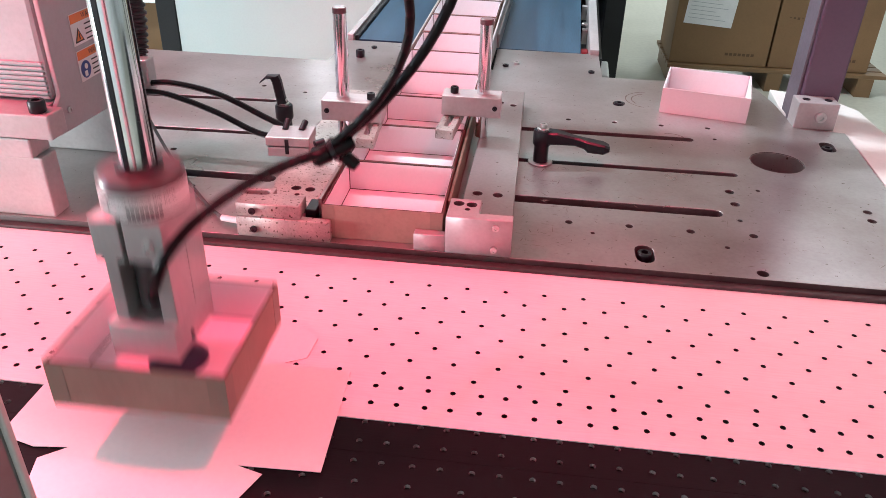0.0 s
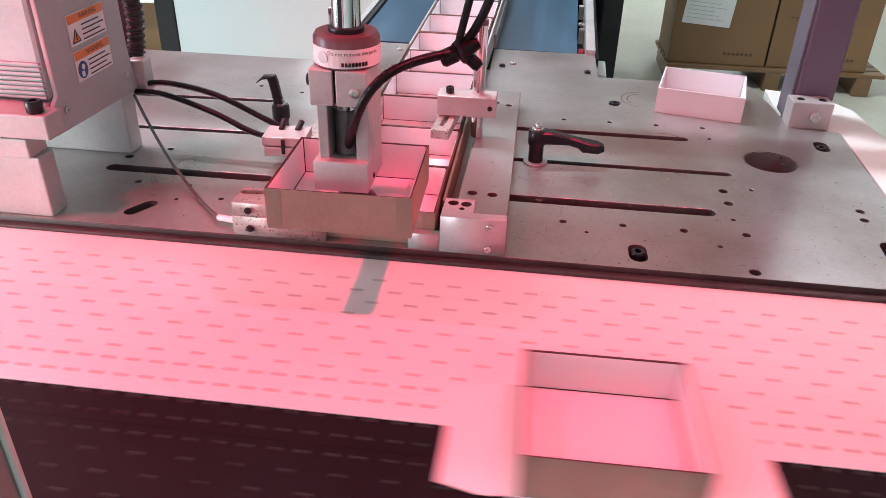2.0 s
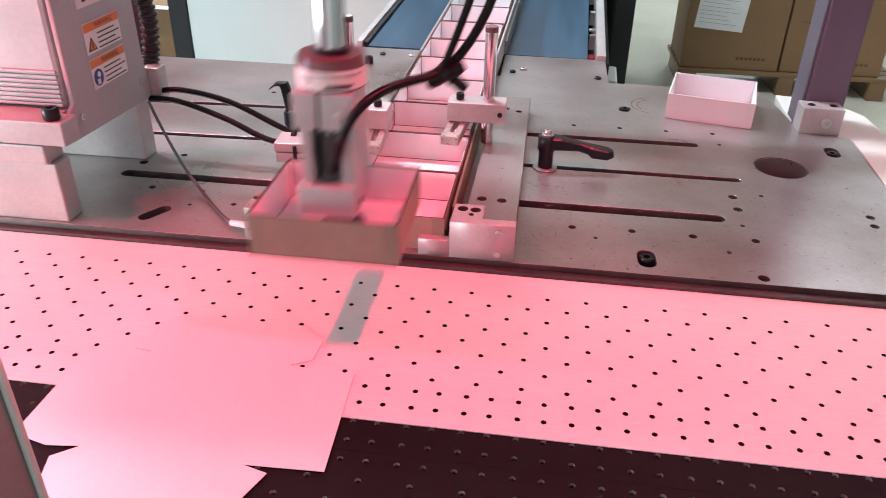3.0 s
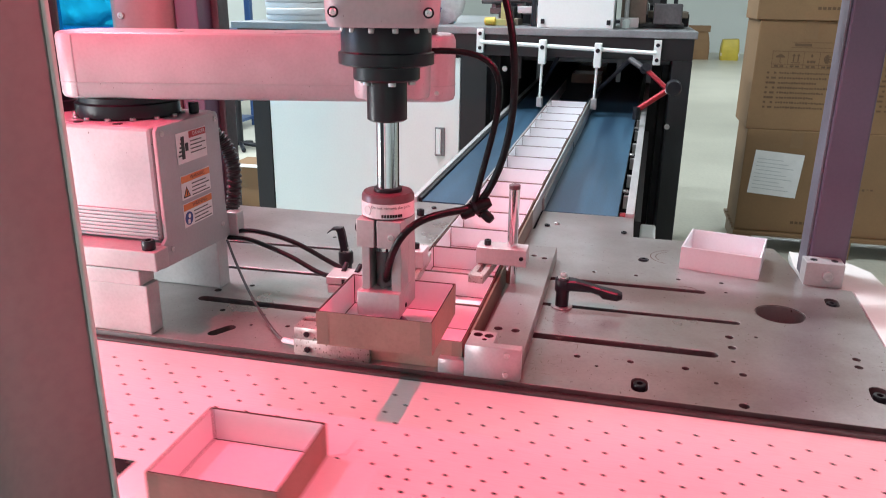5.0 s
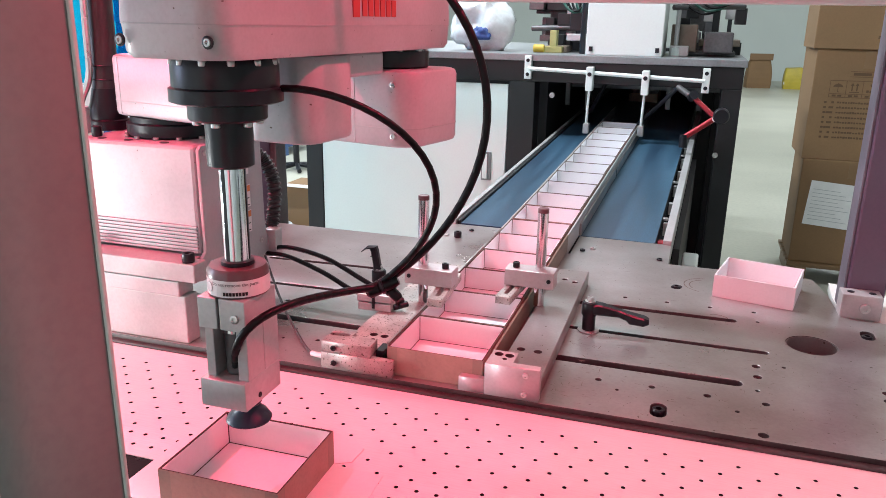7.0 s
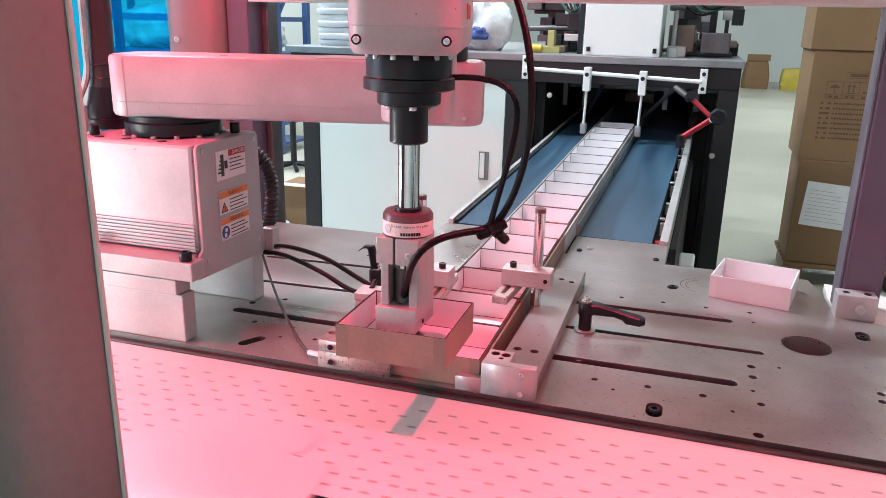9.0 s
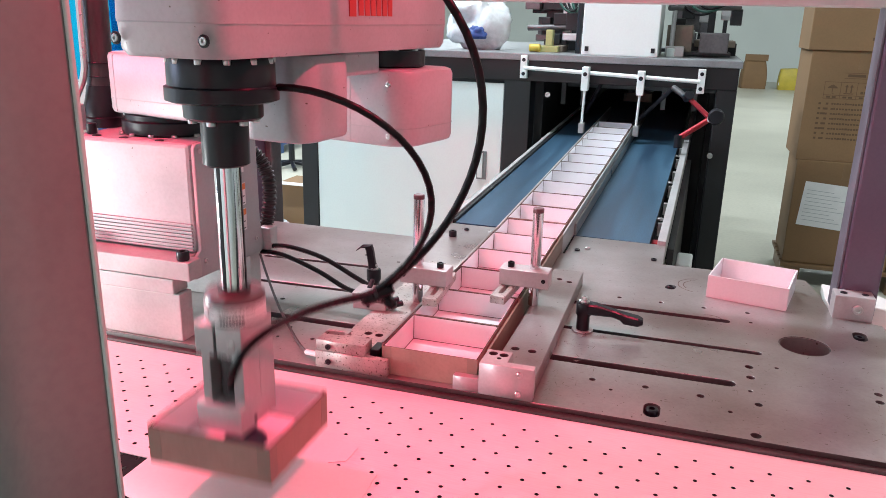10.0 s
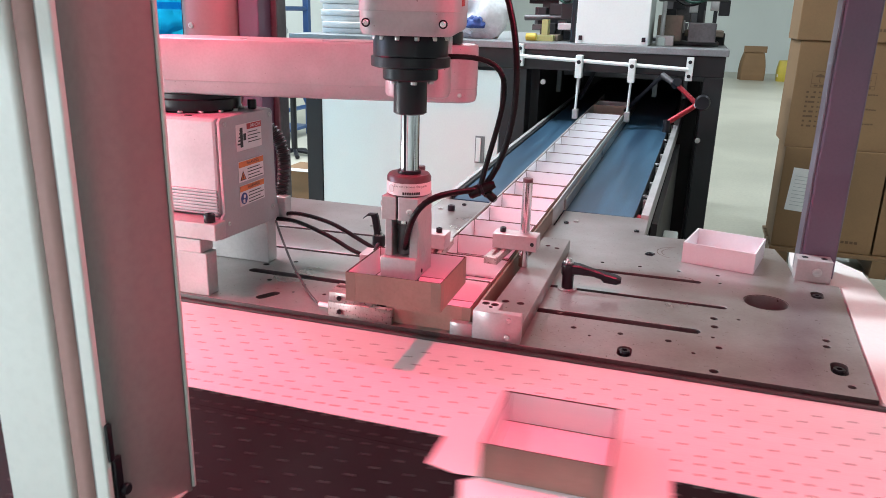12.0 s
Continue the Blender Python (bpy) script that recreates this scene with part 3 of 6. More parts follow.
def guides():
    right = thing("box_guide", "aluminium guide plate with a stepped front stop for the boxes", "guide", (0, 0, TABLE), "infeed guides")
    part("base_plate", cut_walls(coated(sheet([(0.066, 0.010), (0.129, 0.010), (0.128, 0.50), (0.072, 0.50)], [ring(0.083, 0.105, 0.006), ring(0.108, 0.104, 0.006), ring(0.092, 0.44, 0.005), ring(0.112, 0.43, 0.005)], 0, 0.026, 0.001), STEEL), CUT_SHADE, [(0.083, 0.105), (0.108, 0.104), (0.092, 0.44), (0.112, 0.43)]), None, right)
    part("stop_lip", coated(sheet([(0.020, 0.0005), (0.0555, 0.0005), (0.0555, 0.012), (0.020, 0.012)], [], 0, 0.021, 0.001), ALU), None, right)
    part("front_stop", cut_walls(coated(sheet([(0.056, 0.0), (0.130, 0.0), (0.130, 0.014), (0.092, 0.014), (0.092, 0.047), (0.057, 0.047)], [ring(0.067, 0.035, 0.006), ring(0.082, 0.034, 0.006), ring(0.078, 0.022, 0.003)], 0, 0.046, 0.001), ALU), CUT_SHADE, [(0.067, 0.035), (0.082, 0.034), (0.078, 0.022)]), None, right, "milled stop with two screws")
    part("inner_fence", block(0.0525, 0.056, 0.05, 0.70, 0.002, 0.040, 0.0005), FENCE, right, "thin steel fence")
    for x, z in ((0.112, 0.037), (0.111, 0.009)):
        part("screw", cap_screw(0.0042, 0.003, None, Matrix.Translation((x, 0.0, z)) @ BACK), ZINC, right, "", True)
    for x, y in ((0.083, 0.105), (0.108, 0.104)):
        part("screw", cap_screw(0.0050, 0.004, None, Matrix.Translation((x, y, 0.015))), RUBBER, right, "", True)
    left = thing("box_guide", "pitted aluminium guide plate with a stepped front stop", "guide", (0, 0, TABLE), "infeed guides")
    part("base_plate", cut_walls(coated(sheet([(-0.160, 0.045), (-0.106, 0.045), (-0.104, 0.46), (-0.170, 0.46), (-0.172, 0.10)], [ring(-0.140, 0.085, 0.006), ring(-0.122, 0.084, 0.006), ring(-0.134, 0.068, 0.003)], 0, 0.024, 0.001), ALU_WORN), CUT_SHADE, [(-0.140, 0.085), (-0.122, 0.084), (-0.134, 0.068)]), None, left)
    part("front_stop", coated(sheet([(-0.186, 0.0), (-0.077, 0.0), (-0.077, 0.010), (-0.110, 0.012), (-0.110, 0.045), (-0.186, 0.045)], [], 0, 0.025, 0.001), ALU_WORN), None, left, "stained milled stop")
    part("stop_top", coated(sheet([(-0.185, 0.001), (-0.111, 0.001), (-0.111, 0.030), (-0.150, 0.030), (-0.150, 0.044), (-0.185, 0.044)], [slot(-0.178, 0.030, -0.160, 0.032, 0.006)], 0.025, 0.042, 0.001), ALU_WORN), None, left)
    part("pusher_fence", block(-0.0965, -0.0925, 0.03, 0.70, 0.003, 0.040, 0.0005), STEEL, left, "thin steel pushing fence")
    part("pusher_lug", block(-0.110, -0.097, 0.020, 0.048, 0.004, 0.030, 0.001), BLACK, left)
    for x, z in ((-0.166, 0.033), (-0.166, 0.010)):
        part("bore", cap_screw(0.0042, 0.002, None, Matrix.Translation((x, 0.0, z)) @ BACK), BLACK, left, "", True)
    for x, y in ((-0.140, 0.085), (-0.122, 0.084)):
        part("screw", cap_screw(0.0050, 0.004, None, Matrix.Translation((x, y, 0.013))), RUBBER, left, "", True)

    # posts with their clamps and slotted arms over the channel
    for x, y, top, base, side in ((0.072, 0.290, 0.192, 0.026, -1), (-0.116, 0.240, 0.208, 0.024, 1)):
        p = thing("guide_post", "polished steel post with a clamp block holding a slotted arm", "guide post", (x, y, TABLE), "guide posts")
        part("post", rod((0, 0, base), (0, 0, top), 0.0088, 20), CHROME, p, "polished round steel post", True)
        part("post_cap", lathe([(0.0091, -0.006), (0.0091, 0.0005), (0.0080, 0.0014)], 20, None, Matrix.Translation((0, 0, top))), WINE, p, "dark red end cap", True)
        s = side
        part("clamp_block", block(min(s * 0.056, -s * 0.026), max(s * 0.056, -s * 0.026), -0.020, 0.016, 0.062, 0.090, 0.0012), ALU, p)
        part("clamp_bore", cap_screw(0.0035, 0.002, None, Matrix.Translation((-s * 0.018, -0.020, 0.076)) @ BACK), BLACK, p, "", True)
        arm = coated(sheet(rounded(-0.0125, 0.0125, -0.075, 0.065, 0.002), [slot(0, -0.055, 0, -0.01, 0.0035), slot(0, 0.015, 0, 0.052, 0.0035)], 0, 0.013, 0.001), ALU_WORN)
        part("slotted_arm", arm, None, p, "slotted aluminium arm", at=pose(s * 0.040, 0.0, 0.048, 0, 0, s * 4))
        part("arm_screw", cap_screw(0.0058, 0.009, None, Matrix.Translation((s * 0.040, -0.004, 0.090))), BLACK, p, "black socket screw", True)

    # pneumatic pusher behind the left stop
    a = thing("air_cylinder", "small aluminium guided air cylinder with black fittings", "pneumatic cylinder", (-0.205, 0.172, TABLE + 0.024), rz=4)
    part("lower_body", block(0.0, 0.056, 0.0, 0.045, 0.0, 0.013, 0.0012), ALU, a)
    part("upper_body", block(-0.002, 0.057, 0.001, 0.046, 0.0145, 0.027, 0.0012), ALU, a)
    part("tie_band", block(0.024, 0.029, -0.001, 0.046, 0.004, 0.0245, 0.0005), BLACK, a)
    for x, z in ((0.060, 0.008), (0.063, 0.018), (0.070, 0.012)):
        part("fitting", rod((x, 0.004, z), (x + 0.012, 0.012, z + 0.002), 0.005, 10), BLACK, a, "black push-in fitting", True)
    part("fitting", rod((0.018, 0.03, 0.026), (0.020, 0.044, 0.036), 0.0042, 10), BLACK, a, "", True)
    part("fitting", rod((0.040, 0.03, 0.026), (0.044, 0.044, 0.035), 0.0042, 10), BLACK, a, "", True)

    # clamping levers
    for x, y, turn, lying in ((0.159, 0.272, 3, True), (-0.222, 0.302, 0, False)):
        lv = thing("clamping_lever", "black clamping lever with a steel screw on its hub" if lying else "black clamping lever standing upright with a hooked end", "lever", (x, y, TABLE), "clamping levers", rz=turn)
        part("washer", lathe([(0.0165, 0), (0.0175, 0.0008), (0.0175, 0.0022), (0.0165, 0.003)], 24), STEEL, lv, "", True)
        part("hub", lathe([(0.0105, 0.003), (0.0105, 0.026), (0.0130, 0.030), (0.0130, 0.048), (0.0115, 0.050)], 20), BLACK, lv, "", True)
        if lying:
            # along x: distance, half width, underside, top
            st = [((d, z0), (d, z1), w) for d, w, z0, z1 in ((0.004, 0.0115, 0.031, 0.0495), (0.020, 0.0100, 0.031, 0.0485), (0.045, 0.0075, 0.0300, 0.0425), (0.058, 0.0085, 0.0265, 0.0395), (0.064, 0.0100, 0.0215, 0.0380), (0.086, 0.0105, 0.0200, 0.0340), (0.094, 0.0080, 0.0230, 0.0310))]
        else:
            st = [((-0.007, 0.040), (0.008, 0.042), 0.008), ((-0.010, 0.060), (0.003, 0.062), 0.006), ((-0.014, 0.083), (-0.001, 0.086), 0.006), ((-0.016, 0.088), (-0.004, 0.094), 0.0065), ((-0.023, 0.087), (-0.021, 0.093), 0.0065), ((-0.033, 0.080), (-0.031, 0.084), 0.005)]
        b = bmesh.new()
        rings = []
        for (xa, za), (xb, zb), w in st:
            e = min(0.0025, w * 0.4)
            k = e / math.hypot(xb - xa, zb - za)
            xc, zc, xd, zd = xa + (xb - xa) * k, za + (zb - za) * k, xb - (xb - xa) * k, zb - (zb - za) * k
            rings.append([b.verts.new(v) for v in ((xa, -w + e, za), (xa, w - e, za), (xc, w, zc), (xd, w, zd), (xb, w - e, zb), (xb, -w + e, zb), (xd, -w, zd), (xc, -w, zc))])
        for p0, p1 in zip(rings, rings[1:]):
            for i in range(8):
                b.faces.new((p0[i], p0[(i + 1) % 8], p1[(i + 1) % 8], p1[i]))
        b.faces.new(rings[0][::-1]), b.faces.new(rings[-1])
        part("handle", b, BLACK, lv, "moulded black lever arm")
        part("screw_collar", lathe([(0.0085, 0.0495), (0.0085, 0.0520), (0.0070, 0.0525)], 18), ZINC, lv, "", True)
        part("centre_screw", cap_screw(0.0055, 0.006, None, Matrix.Translation((0, 0, 0.0525))), ZINC, lv, "", True)

    # air hoses to the cylinder and a sensor lead
    for pts, r, label in (([(-0.404, 0.238, 0.939), (-0.36, 0.238, 0.944), (-0.29, 0.232, 0.934), (-0.22, 0.222, 0.908), (-0.172, 0.215, 0.890)], 0.0042, "black air hose sagging to the cylinder"),
                          ([(-0.404, 0.226, 0.933), (-0.36, 0.224, 0.932), (-0.29, 0.216, 0.914), (-0.23, 0.205, 0.893), (-0.188, 0.205, 0.887)], 0.0042, "black air hose sagging to the cylinder")):
        h = part("air_hose", tube(pts, r), RUBBER, None, label, True)
        tagged(h, label, "hose", "air hoses")
    s = thing("sensor_lead", "thin grey cable with a pale sensor tip lying on the table", "cable")
    part("cable", tube([(-0.400, 0.215, 0.932), (-0.374, 0.190, 0.906), (-0.328, 0.145, 0.873), (-0.278, 0.095, 0.8555), (-0.242, 0.055, 0.8535), (-0.212, 0.022, 0.858)], 0.0022), LEAD, s, "", True)
    part("sensor_tip", rod((-0.213, 0.023, 0.858), (-0.187, 0.012, 0.862), 0.004, 10), LABEL_WHITE, s, "", True)


# the infeed conveyor climbs gently and veers a little from the table's end on
RUN_UP = pose(0, 0.76, TABLE) @ pose(0, 0, 0, 0, 0, -1.49) @ pose(0, 0, 0, 2.58) @ pose(0, -0.76, -TABLE)


def conveyor():
    c = thing("infeed_conveyor", "blue belt conveyor with steel side rails feeding the boxes", "conveyor")
    top = TABLE - 0.006
    part("belt", block(-0.238, 0.231, 0.855, 4.1, top - 0.004, top), BELT_BLUE, c, "scuffed blue conveyor belt", at=RUN_UP)
    part("bed", block(-0.236, 0.229, 0.862, 4.1, top - 0.05, top - 0.006), FRAME_BLACK, c, at=RUN_UP)
    for x0, x1, lab in ((-0.262, -0.250, ""), (0.249, 0.268, "")):
        part("side_rail", block(x0, x1, 0.852, 3.0, top - 0.045, top + 0.010, 0.001), ALU, c, "aluminium side rail", at=RUN_UP)
    part("dark_side", block(-0.249, -0.240, 0.862, 3.3, top - 0.04, top + 0.006, 0.001), FRAME_BLACK, c, at=RUN_UP)
    part("end_plate", block(0.062, 0.270, 0.694, 0.850, top - 0.02, top + 0.004, 0.001), STEEL, c, "stained steel end plate with screws")
    part("end_plate", block(-0.262, -0.10, 0.694, 0.850, top - 0.02, top + 0.004, 0.001), STEEL, c, "stained steel end plate with screws")
    for i, (x, y) in enumerate(((0.085, 0.73), (0.105, 0.752), (0.25, 0.72), (-0.235, 0.74), (-0.19, 0.80), (-0.13, 0.80))):
        part("screw", cap_screw(0.006, 0.004, None, Matrix.Translation((x, y, top + 0.004))), ZINC if i % 2 else BLACK, c, "", True)
    part("knob_screw", cap_screw(0.009, 0.014, None, Matrix.Translation((-0.205, 0.735, top + 0.004))), BLACK, c, "", True)
    for x, lab in ((-0.0955, "left"), (0.0535, "right")):
        part("channel_fence", block(x, x + 0.0035, 0.70, 2.62, top + 0.001, top + 0.046, 0.0006), ALU, c, "bright aluminium channel fence", at=RUN_UP)
    part("fence_foot", block(0.0572, 0.0625, 0.852, 2.62, top + 0.0005, top + 0.030, 0.001), STEEL, c, at=RUN_UP)
    for i in range(9):
        y = 0.86 + 0.2 * i
        part("bracket", block(0.236, 0.2485, y, y + 0.016, top - 0.045, top - 0.012, 0.001), ALU, c, "small rail bracket", at=RUN_UP)
        if i % 2:
            part("bracket_screw", cap_screw(0.007, 0.006, None, RUN_UP @ Matrix.Translation((0.240, y + 0.008, top - 0.004))), ZINC, c, "", True)
    part("second_rail", block(0.269, 0.284, 0.98, 2.06, top - 0.60, top - 0.050, 0.001), FRAME_BLACK, c, at=RUN_UP)
    part("motor_box", block(0.285, 0.330, 1.30, 1.42, top - 0.34, top - 0.20, 0.006), PANEL, c, "pale motor cover", at=RUN_UP)
    part("roller", rod((0.232, 0.93, top - 0.030), (0.2485, 0.93, top - 0.030), 0.016, 14), RED, c, "", True, at=RUN_UP)
    for y in (1.0, 2.3, 3.6):
        for x in (-0.19, 0.21):
            part("leg", block(x - 0.02, x + 0.02, y - 0.02, y + 0.02, 0, top - 0.05 + 0.045 * (y - 0.78), 0.002), FRAME_BLACK, c)


# ---- the red lamp, columns and beam ----


def machine_frame():
    f = thing("gantry", "mauve enamelled machine frame with a cross beam over the table", "machine frame")
    part("column", block(0.575, 0.637, 0.527, 0.587, TABLE - 0.35, 2.0, 0.004), PURPLE, f, "square mauve column with a pale edge")
    part("column_edge", block(0.5705, 0.5745, 0.532, 0.587, TABLE - 0.1, 2.0, 0.001), PURPLE_EDGE, f, "dull grey-mauve edge strip")
    part("column", block(-0.892, -0.829, 0.90, 1.02, 0, 2.0, 0.004), PURPLE, f, "square mauve column")
    part("column_edge", block(-0.8285, -0.808, 0.965, 1.02, 0, 2.0, 0.003), TUNGSTEN, f, "dark steel edge strip")
    cover = sheet([(-1.062, 0.93), (-1.062, 0.885), (-1.030, 0.860), (-0.925, 0.860), (-0.895, 0.885), (-0.895, 0.93)], [], 0.4, 2.0, 0.002)
    part("column_cover", coated(cover, COVER), None, f, "pale folded column cover with a screw")
    part("cover_screw", cap_screw(0.008, 0.004, None, Matrix.Translation((-1.018, 0.86, 1.268)) @ BACK), ZINC, f, "", True)
    part("cross_beam", block(-0.60, 0.572, 0.527, 0.587, 1.366, 1.43, 0.003), POST, f, "pale enamelled cross beam")
    part("beam_arm", block(-0.60, -0.54, 0.588, 0.90, 1.366, 1.43, 0.003), POST, f)
    part("beam_arm", block(-0.828, -0.54, 0.902, 0.96, 1.366, 1.43, 0.003), POST, f)
    part("top_beam", block(-1.0, 0.637, 0.527, 0.587, 2.001, 2.06, 0.003), POST, f)
    part("top_beam", block(-0.13, -0.03, -0.66, 0.526, 2.001, 2.06, 0.003), POST, f)
    part("top_beam", block(-1.0, -0.90, 0.588, 1.02, 2.001, 2.06, 0.003), POST, f)
    # two sheets added out of view to keep white hall light off the belt
    part("top_blocker", block(-1.40, 0.72, -0.72, 0.53, 2.061, 2.085, 0.003), POST, f, "added unseen sheet keeping hall light off the belt")
    part("front_blocker", block(-1.10, 0.72, -0.715, -0.705, 1.42, 2.060, 0.002), POST, f, "added unseen sheet keeping hall light off the belt")
    part("column_foot", block(0.563, 0.626, 0.487, 0.526, TABLE - 0.002, TABLE + 0.042, 0.0015), ALU, f, "aluminium clamp foot with a screw")
    part("foot_screw", cap_screw(0.0085, 0.006, None, Matrix.Translation((0.600, 0.487, TABLE + 0.020)) @ BACK), ZINC, f, "", True)
    for x in (0.578, 0.612):
        part("foot_bore", cap_screw(0.006, 0.001, None, Matrix.Translation((x, 0.505, TABLE + 0.042))), BLACK, f, "", True)

    g = thing("guard_post", "white enamelled guard post with pink edge strip and shade-toned inner side", "guard post")
    z0 = 0.906
    part("door_face", coated(sheet(rounded(-0.163, -0.1000, -0.632, -0.560, 0.004), [], z0 - 0.03, 2.0, 0.001), GUARD, True), None, g, "white enamelled door face")
    part("pink_edge", coated(sheet(rounded(-0.0997, -0.0833, -0.6285, -0.600, 0.006, 6), [], z0 - 0.02, 2.0, 0.001), PINK_STRIP, True), None, g, "muted pink rounded edge strip")
    part("seal_core", block(-0.0831, -0.0801, -0.6235, -0.600, z0, 2.0), ROBOT_GREY, g)
    part("front_lip", coated(sheet(rounded(-0.0799, -0.0677, -0.6265, -0.6198, 0.002), [], z0, 2.0, 0.001), GUARD, True), None, g, "white enamelled lip")
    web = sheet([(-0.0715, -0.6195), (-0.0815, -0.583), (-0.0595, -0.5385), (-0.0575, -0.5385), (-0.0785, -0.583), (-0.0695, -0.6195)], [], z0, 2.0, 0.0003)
    part("inner_plate", coated(web, INNER_SHADE), None, g, "inner side of the post, coloured darker for shade, bent inwards")
    part("back_lip", coated(sheet(rounded(-0.0610, -0.0555, -0.5383, -0.5345, 0.0012), [], z0 + 0.004, 2.0, 0.0005), POST, True), None, g, "pale folded edge")
    part("bottom_fold", block(-0.0690, -0.0595, -0.6100, -0.5390, z0 + 0.0005, z0 + 0.0025, 0.0006), POST, g)
    part("strip_clip", block(-0.0676, -0.0645, -0.6240, -0.6185, 0.985, 1.018, 0.001), BLACK, g, "black latch plate")
    part("strip_clip", block(-0.0694, -0.0655, -0.6190, -0.6110, 0.910, 0.985, 0.001), BLACK, g, "black latch plate")
    part("latch_knob", lathe([(0.0045, 0), (0.0050, 0.001), (0.0050, 0.0035), (0.004, 0.0045)], 18, None, Matrix.Translation((-0.0655, -0.612, 0.955)) @ SIDE), BLACK, g, "", True)

    for x, z in ((-0.655, 1.75), (0.46, 1.90)):
        lamp = thing("red_lamp_bar", "red inspection lamp hanging above the belt", "lamp", (x, -0.17, z), "inspection lamps")
        part("housing", block(-0.05, 0.05, -0.13, 0.13, 0.022, 0.065, 0.004), BLACK, lamp)
        part("diffuser", block(-0.03, 0.03, -0.115, 0.115, 0.013, 0.0215), lamp_glow, lamp)
        part("hanger", block(-0.012, 0.012, -0.012, 0.012, 0.065, 2.0608 - z), ALU, lamp)
    # unseen sheet added beside the right lamp to block its light towards the post
    part("added_shield", block(-0.12, 0.12, -0.125, -0.120, -0.44, 0.06), BLACK, lamp, "added black sheet keeping red light off the guard post")
    lamp = thing("white_lamp_bar", "small white lamp bar hanging over the belt beside the robot", "lamp")
    part("housing", block(-1.28, -1.18, -0.50, -0.22, 0.90, 1.00, 0.004), BLACK, lamp)
    part("hanger", block(-1.24, -1.22, -0.37, -0.35, 1.00, 2.061), ALU, lamp)
    lamp = thing("red_lamp_bar", "short red inspection lamp hanging above the robot base", "lamp")
    part("housing", block(-0.96, -0.64, 0.25, 0.35, 1.615, 1.66, 0.004), BLACK, lamp)
    part("diffuser", block(-0.95, -0.65, 0.265, 0.335, 1.607, 1.6145), lamp_glow, lamp)
    part("hanger", block(-0.812, -0.788, 0.29, 0.31, 1.66, 2.061), ALU, lamp)


def white_tray():
    t = make_tray("sample_box", tray_meshes(WHITE_CARTON, PAPER), "finished white open box standing on the table", (0.422, 0.566, TABLE))
    t.matrix_basis = pose(0.4350, 0.566, TABLE, 0, 0, -12.5)


work_table()
BELTS = belts()
guides()
conveyor()
machine_frame()
white_tray()

# ---- the robot ----
AXIS, L1, L2 = (-0.512, 0.150), 0.42, 0.325


def words(text, size, mat, name, parent, m, bend=0.0, turn=0.0):
    """Raised lettering in the plane of m, or bent round a cylinder of radius bend."""
    cu = bpy.data.curves.new("words", "FONT")
    cu.body, cu.size, cu.align_x, cu.align_y, cu.resolution_u = text, size, "CENTER", "CENTER", 2
    ob = bpy.data.objects.new("words", cu)
    me = bpy.data.meshes.new_from_object(ob)
    bpy.data.objects.remove(ob)
    bpy.data.curves.remove(cu)
    if bend:
        for v in me.vertices:
            a = v.co.x / bend + radians(turn)
            v.co = Vector((bend * math.sin(a), -bend * math.cos(a), v.co.y))
    return part(name, coated(me, mat), None, parent, at=m)


def flat(x0, x1, y0, y1, bm=None, z=0.0, t=0.0004):
    return block(x0, x1, y0, y1, z, z + t, 0, bm)


